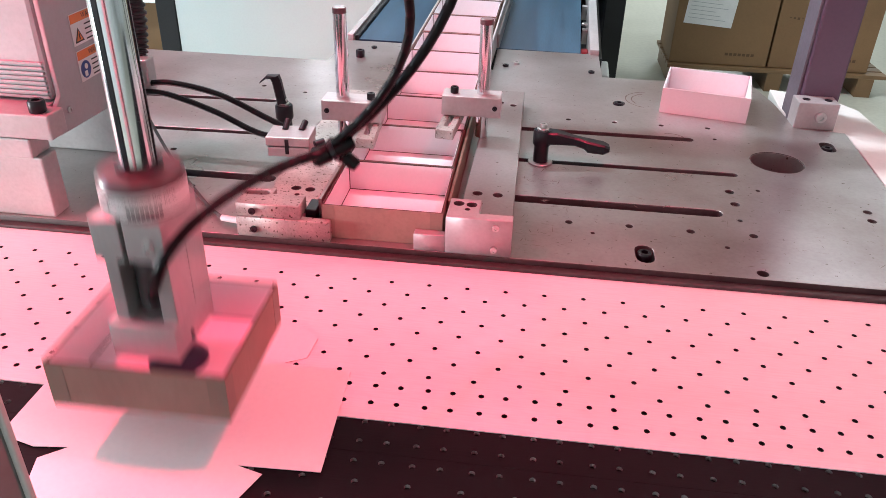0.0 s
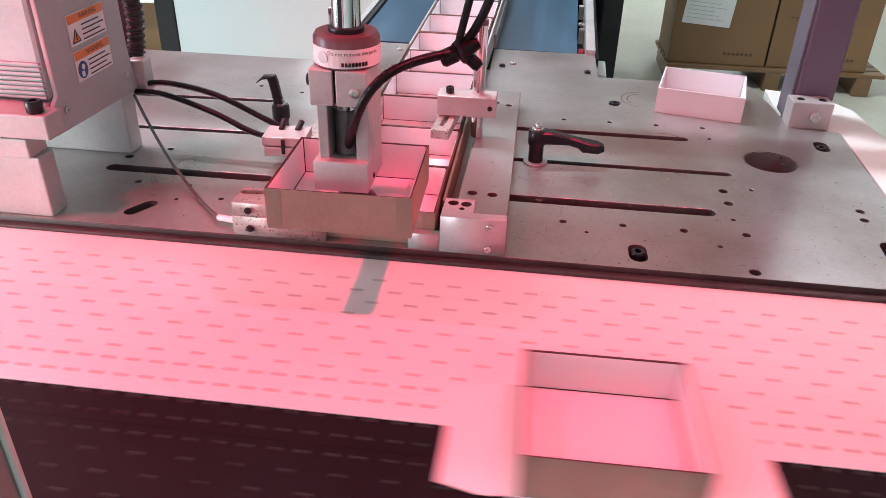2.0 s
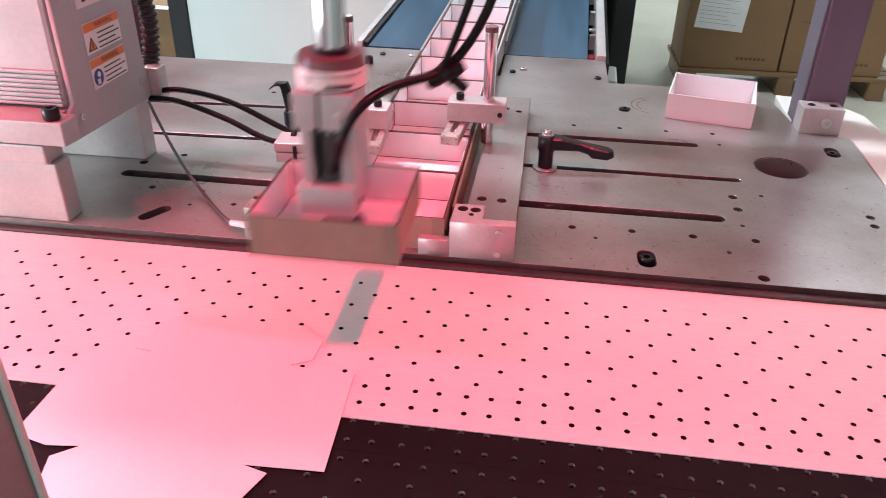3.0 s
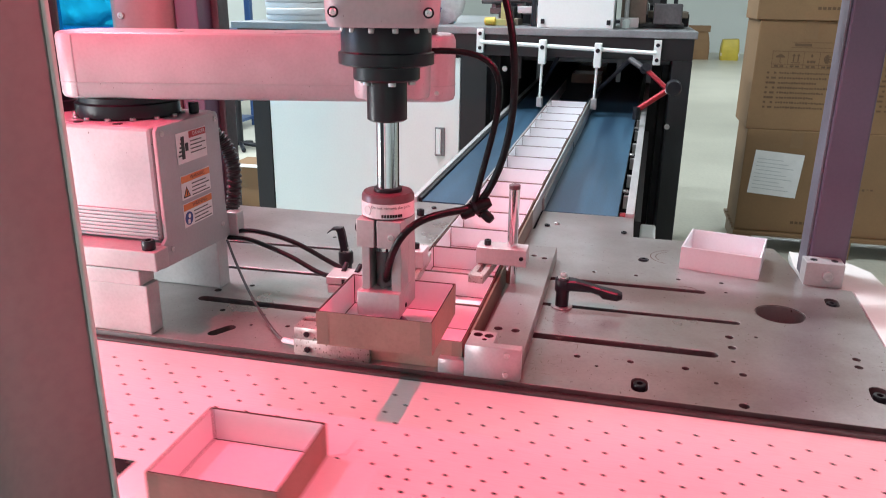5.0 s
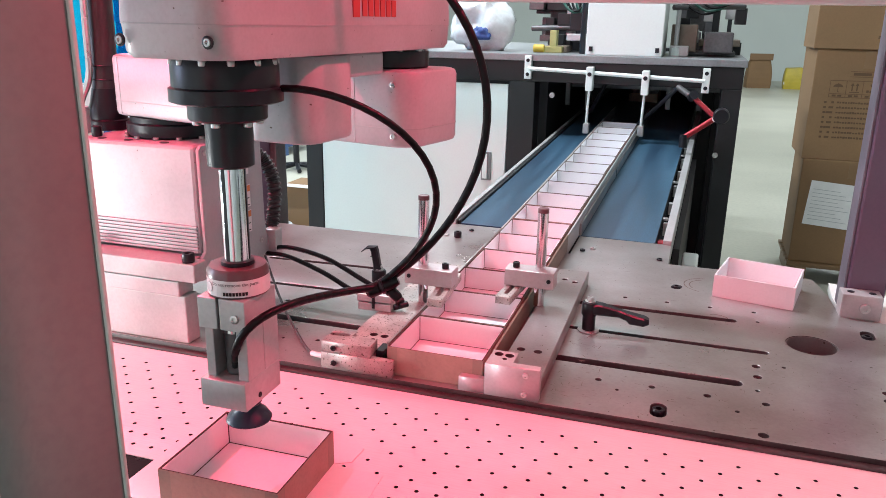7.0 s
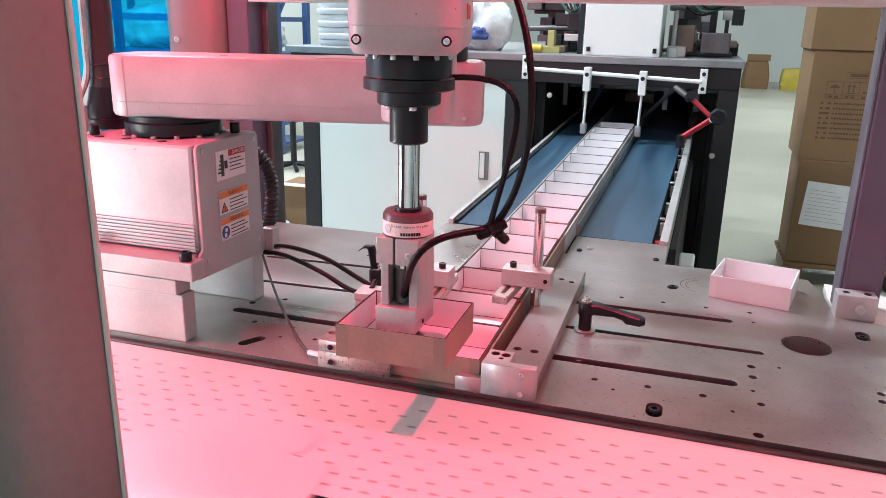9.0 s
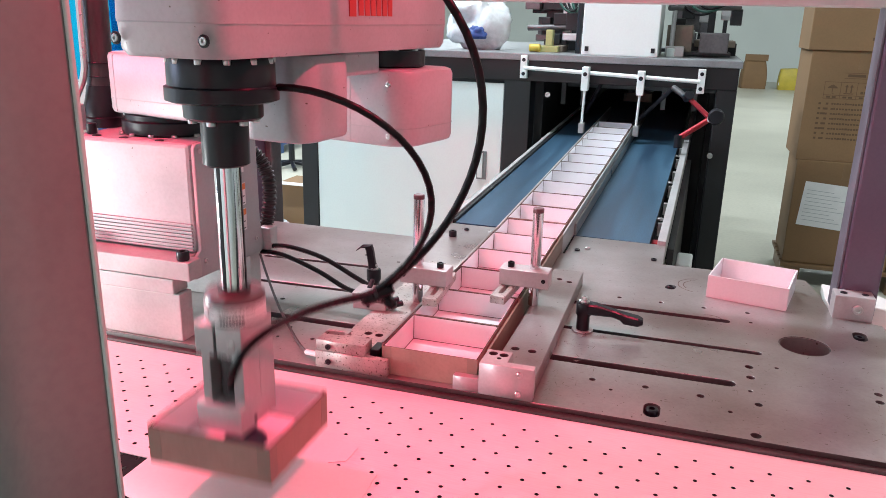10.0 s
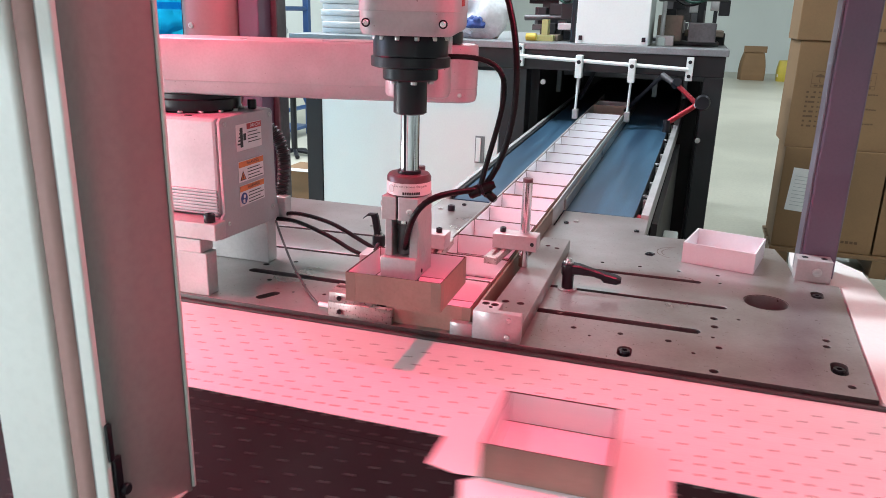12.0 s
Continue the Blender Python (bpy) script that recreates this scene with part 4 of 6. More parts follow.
def warning_label(parent, y, z, head, sign, big=False):
    """A printed sticker on the base's side: header, pictogram, lines."""
    m = Matrix.Translation((-0.4020, y, z)) @ Matrix(((0, 0, 1, 0), (1, 0, 0, 0), (0, 1, 0, 0), (0, 0, 0, 1)))
    w, h = 0.082, 0.046 if big else 0.037
    lab = part("sticker", flat(-w / 2, w / 2, -h / 2, h / 2), LABEL_WHITE, parent, "white warning sticker", at=m)
    part("header", flat(-w / 2 + (0.034 if big else 0.001), w / 2 - 0.001, h / 2 - 0.011, h / 2 - 0.001, None, 0.0005), head, lab)
    words("DANGER" if big else "WARNING", 0.0085, INK if not big else LABEL_WHITE, "header_words", lab, Matrix.Translation((0.02 if big else 0.004, h / 2 - 0.006, 0.0012)))
    if sign == "tri":
        b = bmesh.new()
        v = [b.verts.new(p) for p in ((-w / 2 + 0.003, -h / 2 + 0.003, 0.0008), (-w / 2 + 0.023, -h / 2 + 0.003, 0.0008), (-w / 2 + 0.013, -h / 2 + 0.020, 0.0008))]
        b.faces.new(v)
        part("pictogram", b, INK, lab)
        b = bmesh.new()
        b.faces.new([b.verts.new(p) for p in ((-w / 2 + 0.0062, -h / 2 + 0.0048, 0.0011), (-w / 2 + 0.0198, -h / 2 + 0.0048, 0.0011), (-w / 2 + 0.013, -h / 2 + 0.0165, 0.0011))])
        part("pictogram_field", b, LABEL_ORANGE, lab)
        part("pictogram_mark", flat(-w / 2 + 0.0122, -w / 2 + 0.0138, -h / 2 + 0.006, -h / 2 + 0.013, None, 0.0013), INK, lab)
    elif sign == "disc":
        part("pictogram", lathe([(0.0105, 0.0006), (0.0105, 0.0009)], 20, None, Matrix.Translation((-w / 2 + 0.013, -h / 2 + 0.013, 0))), LABEL_BLUE, lab)
        part("pictogram_mark", lathe([(0.0035, 0.0010), (0.0035, 0.0012)], 14, None, Matrix.Translation((-w / 2 + 0.014, -h / 2 + 0.0165, 0))), LABEL_WHITE, lab)
        part("pictogram_mark", flat(-w / 2 + 0.0085, -w / 2 + 0.0145, -h / 2 + 0.005, -h / 2 + 0.0115, None, 0.0010), LABEL_WHITE, lab)
    else:
        b = flat(-w / 2 + 0.012, -w / 2 + 0.020, -h / 2 + 0.006, h / 2 - 0.006, None, 0.0006)
        for k in range(5):
            block(-w / 2 + 0.003 + 0.002 * k, -w / 2 + 0.012, -0.012 + 0.006 * k, -0.0095 + 0.006 * k, 0.0006, 0.001, 0, b)
        block(-w / 2 + 0.022, -w / 2 + 0.030, -0.006, 0.006, 0.0006, 0.001, 0, b)
        part("pictogram", b, INK, lab)
    b = None
    for k in range(4):
        b = flat(-w / 2 + (0.036 if big else 0.028), w / 2 - (0.004 if k % 2 else 0.014), h / 2 - 0.017 - 0.0058 * k, h / 2 - 0.0155 - 0.0058 * k, b, 0.0006)
    part("print_line", b, INK, lab)


def robot_base(robot):
    part("riser_leg", block(-0.645, -0.412, 0.004, 0.034, TABLE, 0.9265, 0.002), ALU, robot, "milled riser leg")
    part("riser_ledge", block(-0.645, -0.418, -0.001, 0.034, 0.927, 0.951, 0.002), ALU, robot)
    part("riser_leg", block(-0.645, -0.409, 0.198, 0.230, TABLE, 0.951, 0.002), ALU, robot, "milled riser leg")
    part("riser_plate", block(-0.645, -0.3875, -0.002, 0.030, 0.952, 0.981, 0.002), ALU, robot)
    part("riser_plate", block(-0.645, -0.410, 0.031, 0.236, 0.952, 0.979, 0.002), ALU, robot)
    for x in (-0.405, -0.62):
        part("plate_bolt", cap_screw(0.0095, 0.014, None, Matrix.Translation((x, 0.010, 0.981))), BLACK, robot, "black socket bolt", True)
    part("base_body", block(-0.628, -0.4095, 0.048, 0.228, 0.979, 1.147, 0.006), ROBOT, robot, "white cast robot base")
    for k in range(8):
        part("cooling_rib", block(-0.626, -0.412, 0.0445, 0.0485, 0.983 + 0.0056 * k, 0.9862 + 0.0056 * k, 0.0008), ROBOT, robot)
    side = sheet([(0.036, 0.942), (0.236, 0.934), (0.224, 0.99), (0.221, 1.141), (0.215, 1.147), (0.057, 1.147), (0.051, 1.141), (0.052, 0.985), (0.036, 0.972)], [], 0, 0.006, 0.001)
    side.transform(Matrix(((0, 0, 1, -0.4085), (1, 0, 0, 0), (0, 1, 0, 0), (0, 0, 0, 1))))
    part("side_cover", coated(side, ROBOT_GREY), None, robot, "grey side cover plate")
    for y, z in ((0.064, 1.136), (0.209, 1.136), (0.062, 0.965), (0.209, 0.962)):
        part("cover_screw", cap_screw(0.0042, 0.002, None, Matrix.Translation((-0.4025, y, z)) @ SIDE), ZINC, robot, "", True)
    warning_label(robot, 0.138, 1.107, LABEL_RED, "hand", True)
    warning_label(robot, 0.140, 1.0475, LABEL_ORANGE, "tri")
    warning_label(robot, 0.140, 1.0045, LABEL_ORANGE, "disc")
    ax, ay = AXIS
    part("shoulder_flange", lathe([(0.072, 1.147), (0.076, 1.150), (0.076, 1.168), (0.070, 1.170), (0.070, 1.178)], 40, None, Matrix.Translation((ax, ay, 0))), BLACK, robot, "black shoulder flange", True)
    for k in range(14):
        a = 2 * math.pi * k / 14
        part("flange_bolt", cap_screw(0.0045, 0.004, None, Matrix.Translation((ax + 0.0775 * math.cos(a), ay + 0.0775 * math.sin(a), 1.1475)), False), ZINC, robot, "", True)
    for x, y in ((-0.605, 0.075), (-0.425, 0.19)):
        part("stop_pin", rod((x, y, 1.147), (x, y, 1.164), 0.008, 14), BLACK, robot, "black rubber stop", True)
    for x in (-0.585, -0.535, -0.47):
        part("plug", lathe([(0.007, 1.147), (0.007, 1.1478)], 14, None, Matrix.Translation((x, 0.062, 0))), BLACK, robot, "", True)
    # conduit rising from the base
    b = tube([(-0.645, 0.15, 1.15), (-0.645, 0.15, 1.22), (-0.650, 0.16, 1.35), (-0.655, 0.17, 1.60)], 0.021, 12, None, 14)
    part("conduit", b, BRAID, robot, "thick black cable conduit", True)
    part("conduit_collar", lathe([(0.034, 1.148), (0.034, 1.163), (0.030, 1.165), (0.030, 1.180), (0.026, 1.195), (0.022, 1.215)], 24, None, Matrix.Translation((-0.645, 0.15, 0))), BLACK, robot, "", True)
    for z in (1.205, 1.228, 1.25):
        part("cable_tie", lathe([(0.0225, z), (0.0232, z + 0.001), (0.0225, z + 0.002)], 20, None, Matrix.Translation((-0.645, 0.151, 0))), BLACK, robot, "", True)
    part("conduit_bracket", block(-0.655, -0.632, 0.085, 0.095, 1.148, 1.190, 0.001), ALU, robot)
    part("grey_hose", tube([(-0.675, 0.12, 1.15), (-0.672, 0.12, 1.19), (-0.652, 0.123, 1.235), (-0.650, 0.125, 1.30), (-0.655, 0.14, 1.6)], 0.0055, 8), ZINC, robot, "", True)
    b = tube([(-0.455, 0.240, 1.115), (-0.425, 0.262, 1.095), (-0.408, 0.268, 1.05), (-0.410, 0.264, 0.99), (-0.416, 0.254, 0.955)], 0.0128, 12, None, 26, 0.0028)
    part("corrugated_hose", b, BRAID, robot, "black corrugated hose", True)
    part("gland_box", block(-0.412, -0.388, 0.232, 0.256, 0.93, 0.975, 0.002), ALU, robot)


def lower_arm(robot):
    o = rounded(-0.080, L1 + 0.082, -0.066, 0.066, 0.035, 7)
    arm = part("lower_arm", coated(sheet(o, [], 1.178, 1.272, 0.007), ROBOT, True), None, robot, "white cast lower arm")
    part("seam", coated(sheet(rounded(-0.0806, L1 + 0.0826, -0.0666, 0.0666, 0.0355, 7), [], 1.2010, 1.2022), ROBOT_GREY), None, arm, "thin cover seam")
    part("end_joint", block(L1 - 0.005, L1 - 0.0035, -0.0664, 0.0664, 1.182, 1.268), ROBOT_GREY, arm)
    part("end_joint", block(-0.046, -0.0445, -0.0664, 0.0664, 1.182, 1.268), ROBOT_GREY, arm)
    for z in (1.255, 1.192):
        for y in (-1, 1):
            part("cover_screw", cap_screw(0.0038, 0.002, None, Matrix.Translation((L1 + 0.055, y * 0.0655, z)) @ (BACK if y < 0 else pose(0, 0, 0, -90))), ZINC, arm, "", True)
    part("elbow_flange", lathe([(0.052, 1.272), (0.055, 1.274), (0.055, 1.293)], 36, None, Matrix.Translation((L1, 0, 0))), BLACK, arm, "black elbow flange", True)
    for k in range(10):
        a = 2 * math.pi * k / 10
        part("flange_bolt", cap_screw(0.0035, 0.003, None, Matrix.Translation((L1 + 0.050 * math.cos(a), 0.050 * math.sin(a), 1.2925)), False), ZINC, arm, "", True)
    for x in (0.10, 0.26):
        part("plug", lathe([(0.006, 1.272), (0.006, 1.2728)], 12, None, Matrix.Translation((x, -0.03, 0))), ROBOT_GREY, arm, "", True)
    part("motor_cover", coated(sheet(rounded(L1 - 0.185, L1 - 0.065, -0.05, 0.05, 0.03, 6), [], 1.2722, 1.2732, 0), ROBOT), None, arm)
    return arm


def forearm(robot):
    b = bmesh.new()
    n = 7
    rings = []
    for z, s, e in ((1.296, 0.94, 0.006), (1.302, 0.985, 0.002), (1.325, 1.0, 0.0), (1.327, 1.01, -0.0006), (1.40, 0.97, 0.003), (1.52, 0.90, 0.008), (1.54, 0.80, 0.02)):
        o = rounded(-0.085 + e, L2 + 0.078 - e, -0.059 * s, 0.059 * s, 0.026, n)
        rings.append([b.verts.new((x, y, z)) for x, y in o])
    for p, q in zip(rings, rings[1:]):
        for i in range(len(p)):
            b.faces.new((p[i], p[(i + 1) % len(p)], q[(i + 1) % len(p)], q[i]))
    b.faces.new(rings[0][::-1]), b.faces.new(rings[-1])
    arm = part("forearm", b, ROBOT, robot, "white moulded forearm cover, scuffed", True)
    part("cover_seam", coated(sheet(rounded(-0.0855, L2 + 0.0785, -0.0597, 0.0597, 0.0262, n), [], 1.3245, 1.3257), ROBOT_GREY), None, arm)
    for y in (-0.047, 0.047):
        part("cover_screw", cap_screw(0.0055, 0.002, None, Matrix.Translation((L2 + 0.0765, y, 1.311)) @ SIDE), BLACK, arm, "", True)
        part("screw_core", cap_screw(0.0036, 0.0028, None, Matrix.Translation((L2 + 0.0765, y, 1.311)) @ SIDE), ZINC, arm, "", True)
    part("motor_cover", coated(sheet(rounded(0.155, 0.255, -0.047, 0.047, 0.028, 7), [], 1.205, 1.2955, 0.006), ROBOT, True), None, arm, "rounded white motor cover")
    part("motor_neck", block(0.075, 0.16, -0.035, 0.035, 1.268, 1.2955, 0.004), ROBOT, arm)
    part("quill_flange", lathe([(0.047, 1.254), (0.0525, 1.256), (0.0525, 1.268), (0.0495, 1.2695), (0.0495, 1.288), (0.047, 1.2958)], 40, None, Matrix.Translation((L2, 0, 0))), BLACK, arm, "black quill flange", True)
    part("quill_ring", lathe([(0.035, 1.238), (0.037, 1.240), (0.037, 1.2545)], 32, None, Matrix.Translation((L2, 0, 0))), BLACK, arm, "", True)
    part("spline_nut", lathe([(0.0195, 1.193), (0.0225, 1.195), (0.0225, 1.2385)], 28, None, Matrix.Translation((L2, 0, 0))), BLACK, arm, "black spline nut", True)
    for k in range(12):
        a = 2 * math.pi * (k + 0.5) / 12
        part("flange_bolt", cap_screw(0.0036, 0.005, None, Matrix.Translation((L2 + 0.047 * math.cos(a), 0.047 * math.sin(a), 1.2895)), False), ZINC, arm, "", True)
    for k in range(6):
        a = 2 * math.pi * (k + 0.25) / 6
        part("nut_bolt", cap_screw(0.0042, 0.005, None, Matrix.Translation((L2 + 0.029 * math.cos(a), 0.029 * math.sin(a), 1.2335)), False), ZINC, arm, "", True)
    # red maker's mark as plain shapes
    part("red_mark", block(0.176, 0.190, 0.0575, 0.0602, 1.333, 1.353), LABEL_RED, arm, "plain red mark")
    for k in range(6):
        part("red_mark", block(0.160 - 0.0135 * k, 0.170 - 0.0135 * k, 0.0575, 0.0602, 1.334, 1.352), LABEL_RED, arm, "plain red mark")
    return arm


def quill(robot):
    """The lifting shaft with its suction gripper; the cup's lip is the origin."""
    q = part("quill_shaft", lathe([(0.0125, 0.159), (0.0125, 0.64), (0.012, 0.641)], 28), CHROME, robot, "polished splined shaft", True)
    for k in range(3):
        a = radians(-100 + 120 * k)
        part("spline_groove", block(-0.0018, 0.0018, -0.0002, 0.0006, 0.174, 0.63), BLACK, q, at=pose(0.0125 * math.cos(a), 0.0125 * math.sin(a), 0, 0, 0, math.degrees(a) - 90))
    part("collar", lathe([(0.029, 0.143), (0.0305, 0.1445), (0.0305, 0.168), (0.028, 0.172), (0.016, 0.172)], 36), WINE, q, "clamp collar wrapped in wine-red tape", True)
    part("shaft_seal", lathe([(0.0165, 0.171), (0.0165, 0.176), (0.0128, 0.177)], 24), BLACK, q, "", True)
    part("collar_label", lathe([(0.0308, 0.1455), (0.0308, 0.1625)], 36, None, None, False), LABEL_WHITE, q, "white wrap-round label")
    words("Do not remove the parts.", 0.0048, INK, "label_words", q, Matrix.Translation((0, 0, 0.1585)), 0.0311, 26)
    b = bmesh.new()
    for k in range(8):
        a = 0.10 + 0.10 * k
        merge(b, block(-0.0012, 0.0012, -0.0315, -0.0311, 0.1475, 0.151), pose(0, 0, 0, 0, 0, math.degrees(a)))
    part("label_marks", b, INK, q)
    part("label_sign", lathe([(0.0055, 0.0), (0.0055, 0.0005)], 18, None, pose(0, 0, 0, 0, 0, -31) @ Matrix.Translation((0, -0.0307, 0.154)) @ BACK), ROBOT_GREY, q)
    part("clamp_half", block(-0.029, -0.0075, -0.031, 0.028, 0.1105, 0.1435, 0.001), ALU, q, "milled split clamp")
    part("clamp_half", block(-0.0045, 0.0245, -0.031, 0.028, 0.1105, 0.1435, 0.001), ALU, q)
    part("clamp_core", block(-0.0078, -0.0042, -0.026, 0.027, 0.1115, 0.143), BLACK, q)
    part("clamp_screw", rod((-0.029, -0.008, 0.1275), (-0.037, -0.008, 0.1275), 0.006, 14), BLACK, q, "", True)
    part("front_screw", cap_screw(0.0045, 0.002, None, Matrix.Translation((0.013, -0.031, 0.124)) @ BACK), ZINC, q, "", True)
    part("back_wall", block(-0.0235, 0.0245, 0.001, 0.030, 0.058, 0.112, 0.001), ALU, q)
    part("side_wall", block(0.0125, 0.0245, -0.030, 0.0008, 0.058, 0.1115, 0.001), ALU, q, "milled gripper side")
    part("side_wall", block(-0.0235, -0.0135, -0.030, 0.0008, 0.058, 0.1115, 0.001), ALU, q)
    part("plunger", rod((0, -0.012, 0.059), (0, -0.012, 0.112), 0.0112, 18), TUNGSTEN, q, "", True)
    part("plunger_ring", rod((0, -0.012, 0.103), (0, -0.012, 0.1105), 0.0128, 18), CHROME, q, "", True)
    part("base_block", coated(sheet(rounded(-0.0275, 0.0245, -0.038, 0.030, 0.001, 2), [], 0.028, 0.0585, 0.001), ALU), None, q, "square aluminium foot")
    part("side_bore", cap_screw(0.003, 0.001, None, Matrix.Translation((0.0245, -0.012, 0.036)) @ SIDE), BLACK, q, "", True)
    part("suction_cup", lathe([(0.0235, 0.0), (0.0240, 0.0015), (0.0195, 0.0085), (0.0135, 0.0135), (0.0125, 0.018), (0.0145, 0.0205), (0.0145, 0.0285)], 32, None, Matrix.Translation((0.004, -0.003, 0))), RUBBER_BLUE, q, "dark blue suction cup", True)
    return q


# ---- joint angles and lift, key by key ----


def reach(x, y):
    """Shoulder and elbow angles for a gripper place, elbow to the back."""
    dx, dy = x - AXIS[0], y - AXIS[1]
    r = math.hypot(dx, dy)
    a = math.acos((L1 * L1 + r * r - L2 * L2) / (2 * L1 * r))
    s = math.atan2(dy, dx) + a
    ex, ey = AXIS[0] + L1 * math.cos(s), AXIS[1] + L1 * math.sin(s)
    return s, math.atan2(y - ey, x - ex)


WAIT, PICK, PUT = (-0.026, -0.064), (-0.0195, 0.0760), (-0.1345, -0.2705)
# places of the hose clip for the three stations
CLIP = {WAIT: (0.077, -0.060, 1.096), PICK: (0.065, 0.078, 1.075), PUT: (-0.022, -0.164, 1.053)}
# how far the two upper cables swing out at each station
SWING = {WAIT: (0.055, 0.022), PICK: (0.050, 0.022), PUT: (0.152, 0.136)}
DOWN_AT = (0.08, 3.40, 6.78, 10.08)
LEAVE_AT = (-0.37, 2.93, 6.34, 9.66)
ABOVE_AT = (-0.12, 3.18, 6.57, 9.89)
LIFT_AT = [t + 1.08 for t in DOWN_AT]
START_AT = (1.60, 4.95, 8.27, 11.60)
STEP = 0.7819


def stations():
    """Rows of seconds, station and the height of the cup's lip over the zero plane."""
    rows = []
    for down, leave, above in zip(DOWN_AT, LEAVE_AT, ABOVE_AT):
        rows += [(leave, WAIT, 0.940), (above, PUT, 0.936), (above + 0.04, PUT, 0.934), (down, PUT, BELT + 0.004), (down + 0.04, PUT, BELT + 0.004), (down + 0.20, PUT, 0.923),
                 (down + 0.25, PUT, 0.923), (down + 0.48, PICK, 0.925), (down + 0.56, PICK, 0.912), (down + 0.62, PICK, 0.900), (down + 0.73, PICK, TABLE + 0.003), (down + 1.08, PICK, TABLE + 0.003),
                 (down + 1.22, PICK, 0.985), (down + 1.26, PICK, 0.985), (down + 1.42, WAIT, 0.940)]
    return rows


STATIONS = stations()


def state(t):
    """Shoulder, forearm heading, gripper place, lift and clip place at t."""
    for (t0, s0, z0), (t1, s1, z1) in zip(STATIONS, STATIONS[1:]):
        if t <= t1:
            k = min(1, max(0, (t - t0) / (t1 - t0)))
            k = k * k * (3 - 2 * k)
            break
    else:
        s0 = s1 = WAIT
        z0 = z1 = 0.940
        k = 0
    a, b = reach(*s0), reach(*s1)
    sh, fo = a[0] + (b[0] - a[0]) * k, a[1] + (b[1] - a[1]) * k
    x = AXIS[0] + L1 * math.cos(sh) + L2 * math.cos(fo)
    y = AXIS[1] + L1 * math.sin(sh) + L2 * math.sin(fo)
    z = z0 + (z1 - z0) * k
    c = Vector(CLIP[s0]).lerp(Vector(CLIP[s1]), k) + Vector((0, 0, 0.35 * (min(z, 0.94) - 0.935)))
    return sh, fo, x, y, z, c, Vector(SWING[s0]).lerp(Vector(SWING[s1]), k)


PROFILE = ((0, 0), (0.05, 0.012), (0.1, 0.044), (0.2, 0.134), (0.3, 0.245), (0.4, 0.362), (0.5, 0.486), (0.6, 0.597), (0.7, 0.700), (0.77, 0.760), (0.85, STEP))


def travel(t):
    """How far the belts have run at t."""
    s = 0.0
    for start in START_AT:
        d = t - start
        if d >= 0.85:
            s += STEP
        elif d > 0:
            for (a, p), (b, q) in zip(PROFILE, PROFILE[1:]):
                if d <= b:
                    s += p + (q - p) * (d - a) / (b - a)
                    break
    return s


def busy_times():
    """Seconds at which something moves, 1/30 s apart, with the rests between."""
    out = []
    for i in range(361):
        t = i / 30
        moving = any(a - 0.04 <= t <= a + 0.90 for a in START_AT) or any(a - 0.04 <= t <= d + 1.5 for a, d in zip(LEAVE_AT, DOWN_AT))
        if moving or i % 15 == 0:
            out.append(t)
    return out


TIMES = busy_times()


def cable_curve(p0, p1, p2, p3, n):
    fine = []
    for i in range(81):
        t = i / 80
        fine.append(p0 * (1 - t) ** 3 + p1 * 3 * t * (1 - t) ** 2 + p2 * 3 * t * t * (1 - t) + p3 * t ** 3)
    run = [0.0]
    for p, q in zip(fine, fine[1:]):
        run.append(run[-1] + (q - p).length)
    out, j = [], 0
    for i in range(n + 1):
        want = run[-1] * i / n
        while j < 79 and run[j + 1] < want:
            j += 1
        out.append(fine[j].lerp(fine[j + 1], (want - run[j]) / max(1e-9, run[j + 1] - run[j])))
    return out


def cables(t):
    """The three hoses of the gripper as point rows at t: from the forearm's top, from its flange, and on to the gripper."""
    sh, fo, x, y, z, c, swing = state(t)
    h = Vector((x, y, 0))
    out = Vector((math.cos(fo), math.sin(fo), 0))
    across = Vector((-out.y, out.x, 0))
    top = h + across * 0.075 - out * 0.10 + Vector((0, 0, 1.43))
    side = h + across * 0.050 - out * 0.02 + Vector((0, 0, 1.268))
    hole = h + Vector((0.0, -0.014, z + 0.061))
    mid = (h + c) * 0.5
    a = cable_curve(top, Vector((c.x + swing.x, c.y + 0.02, 1.34)), Vector((c.x + swing.x, c.y, 1.17)), c + Vector((0.004, 0.006, 0.006)), 26)
    b = cable_curve(side, side + across * 0.11 + Vector((0, 0, 0.006)), c + Vector((swing.y, 0.01, 0.12)), c + Vector((-0.002, 0, 0.004)), 22)
    e = cable_curve(c, c + Vector((-0.06, -0.035, -0.006)), hole + Vector((0.034, -0.072, 0.10)), hole, 22)
    return a, b, e


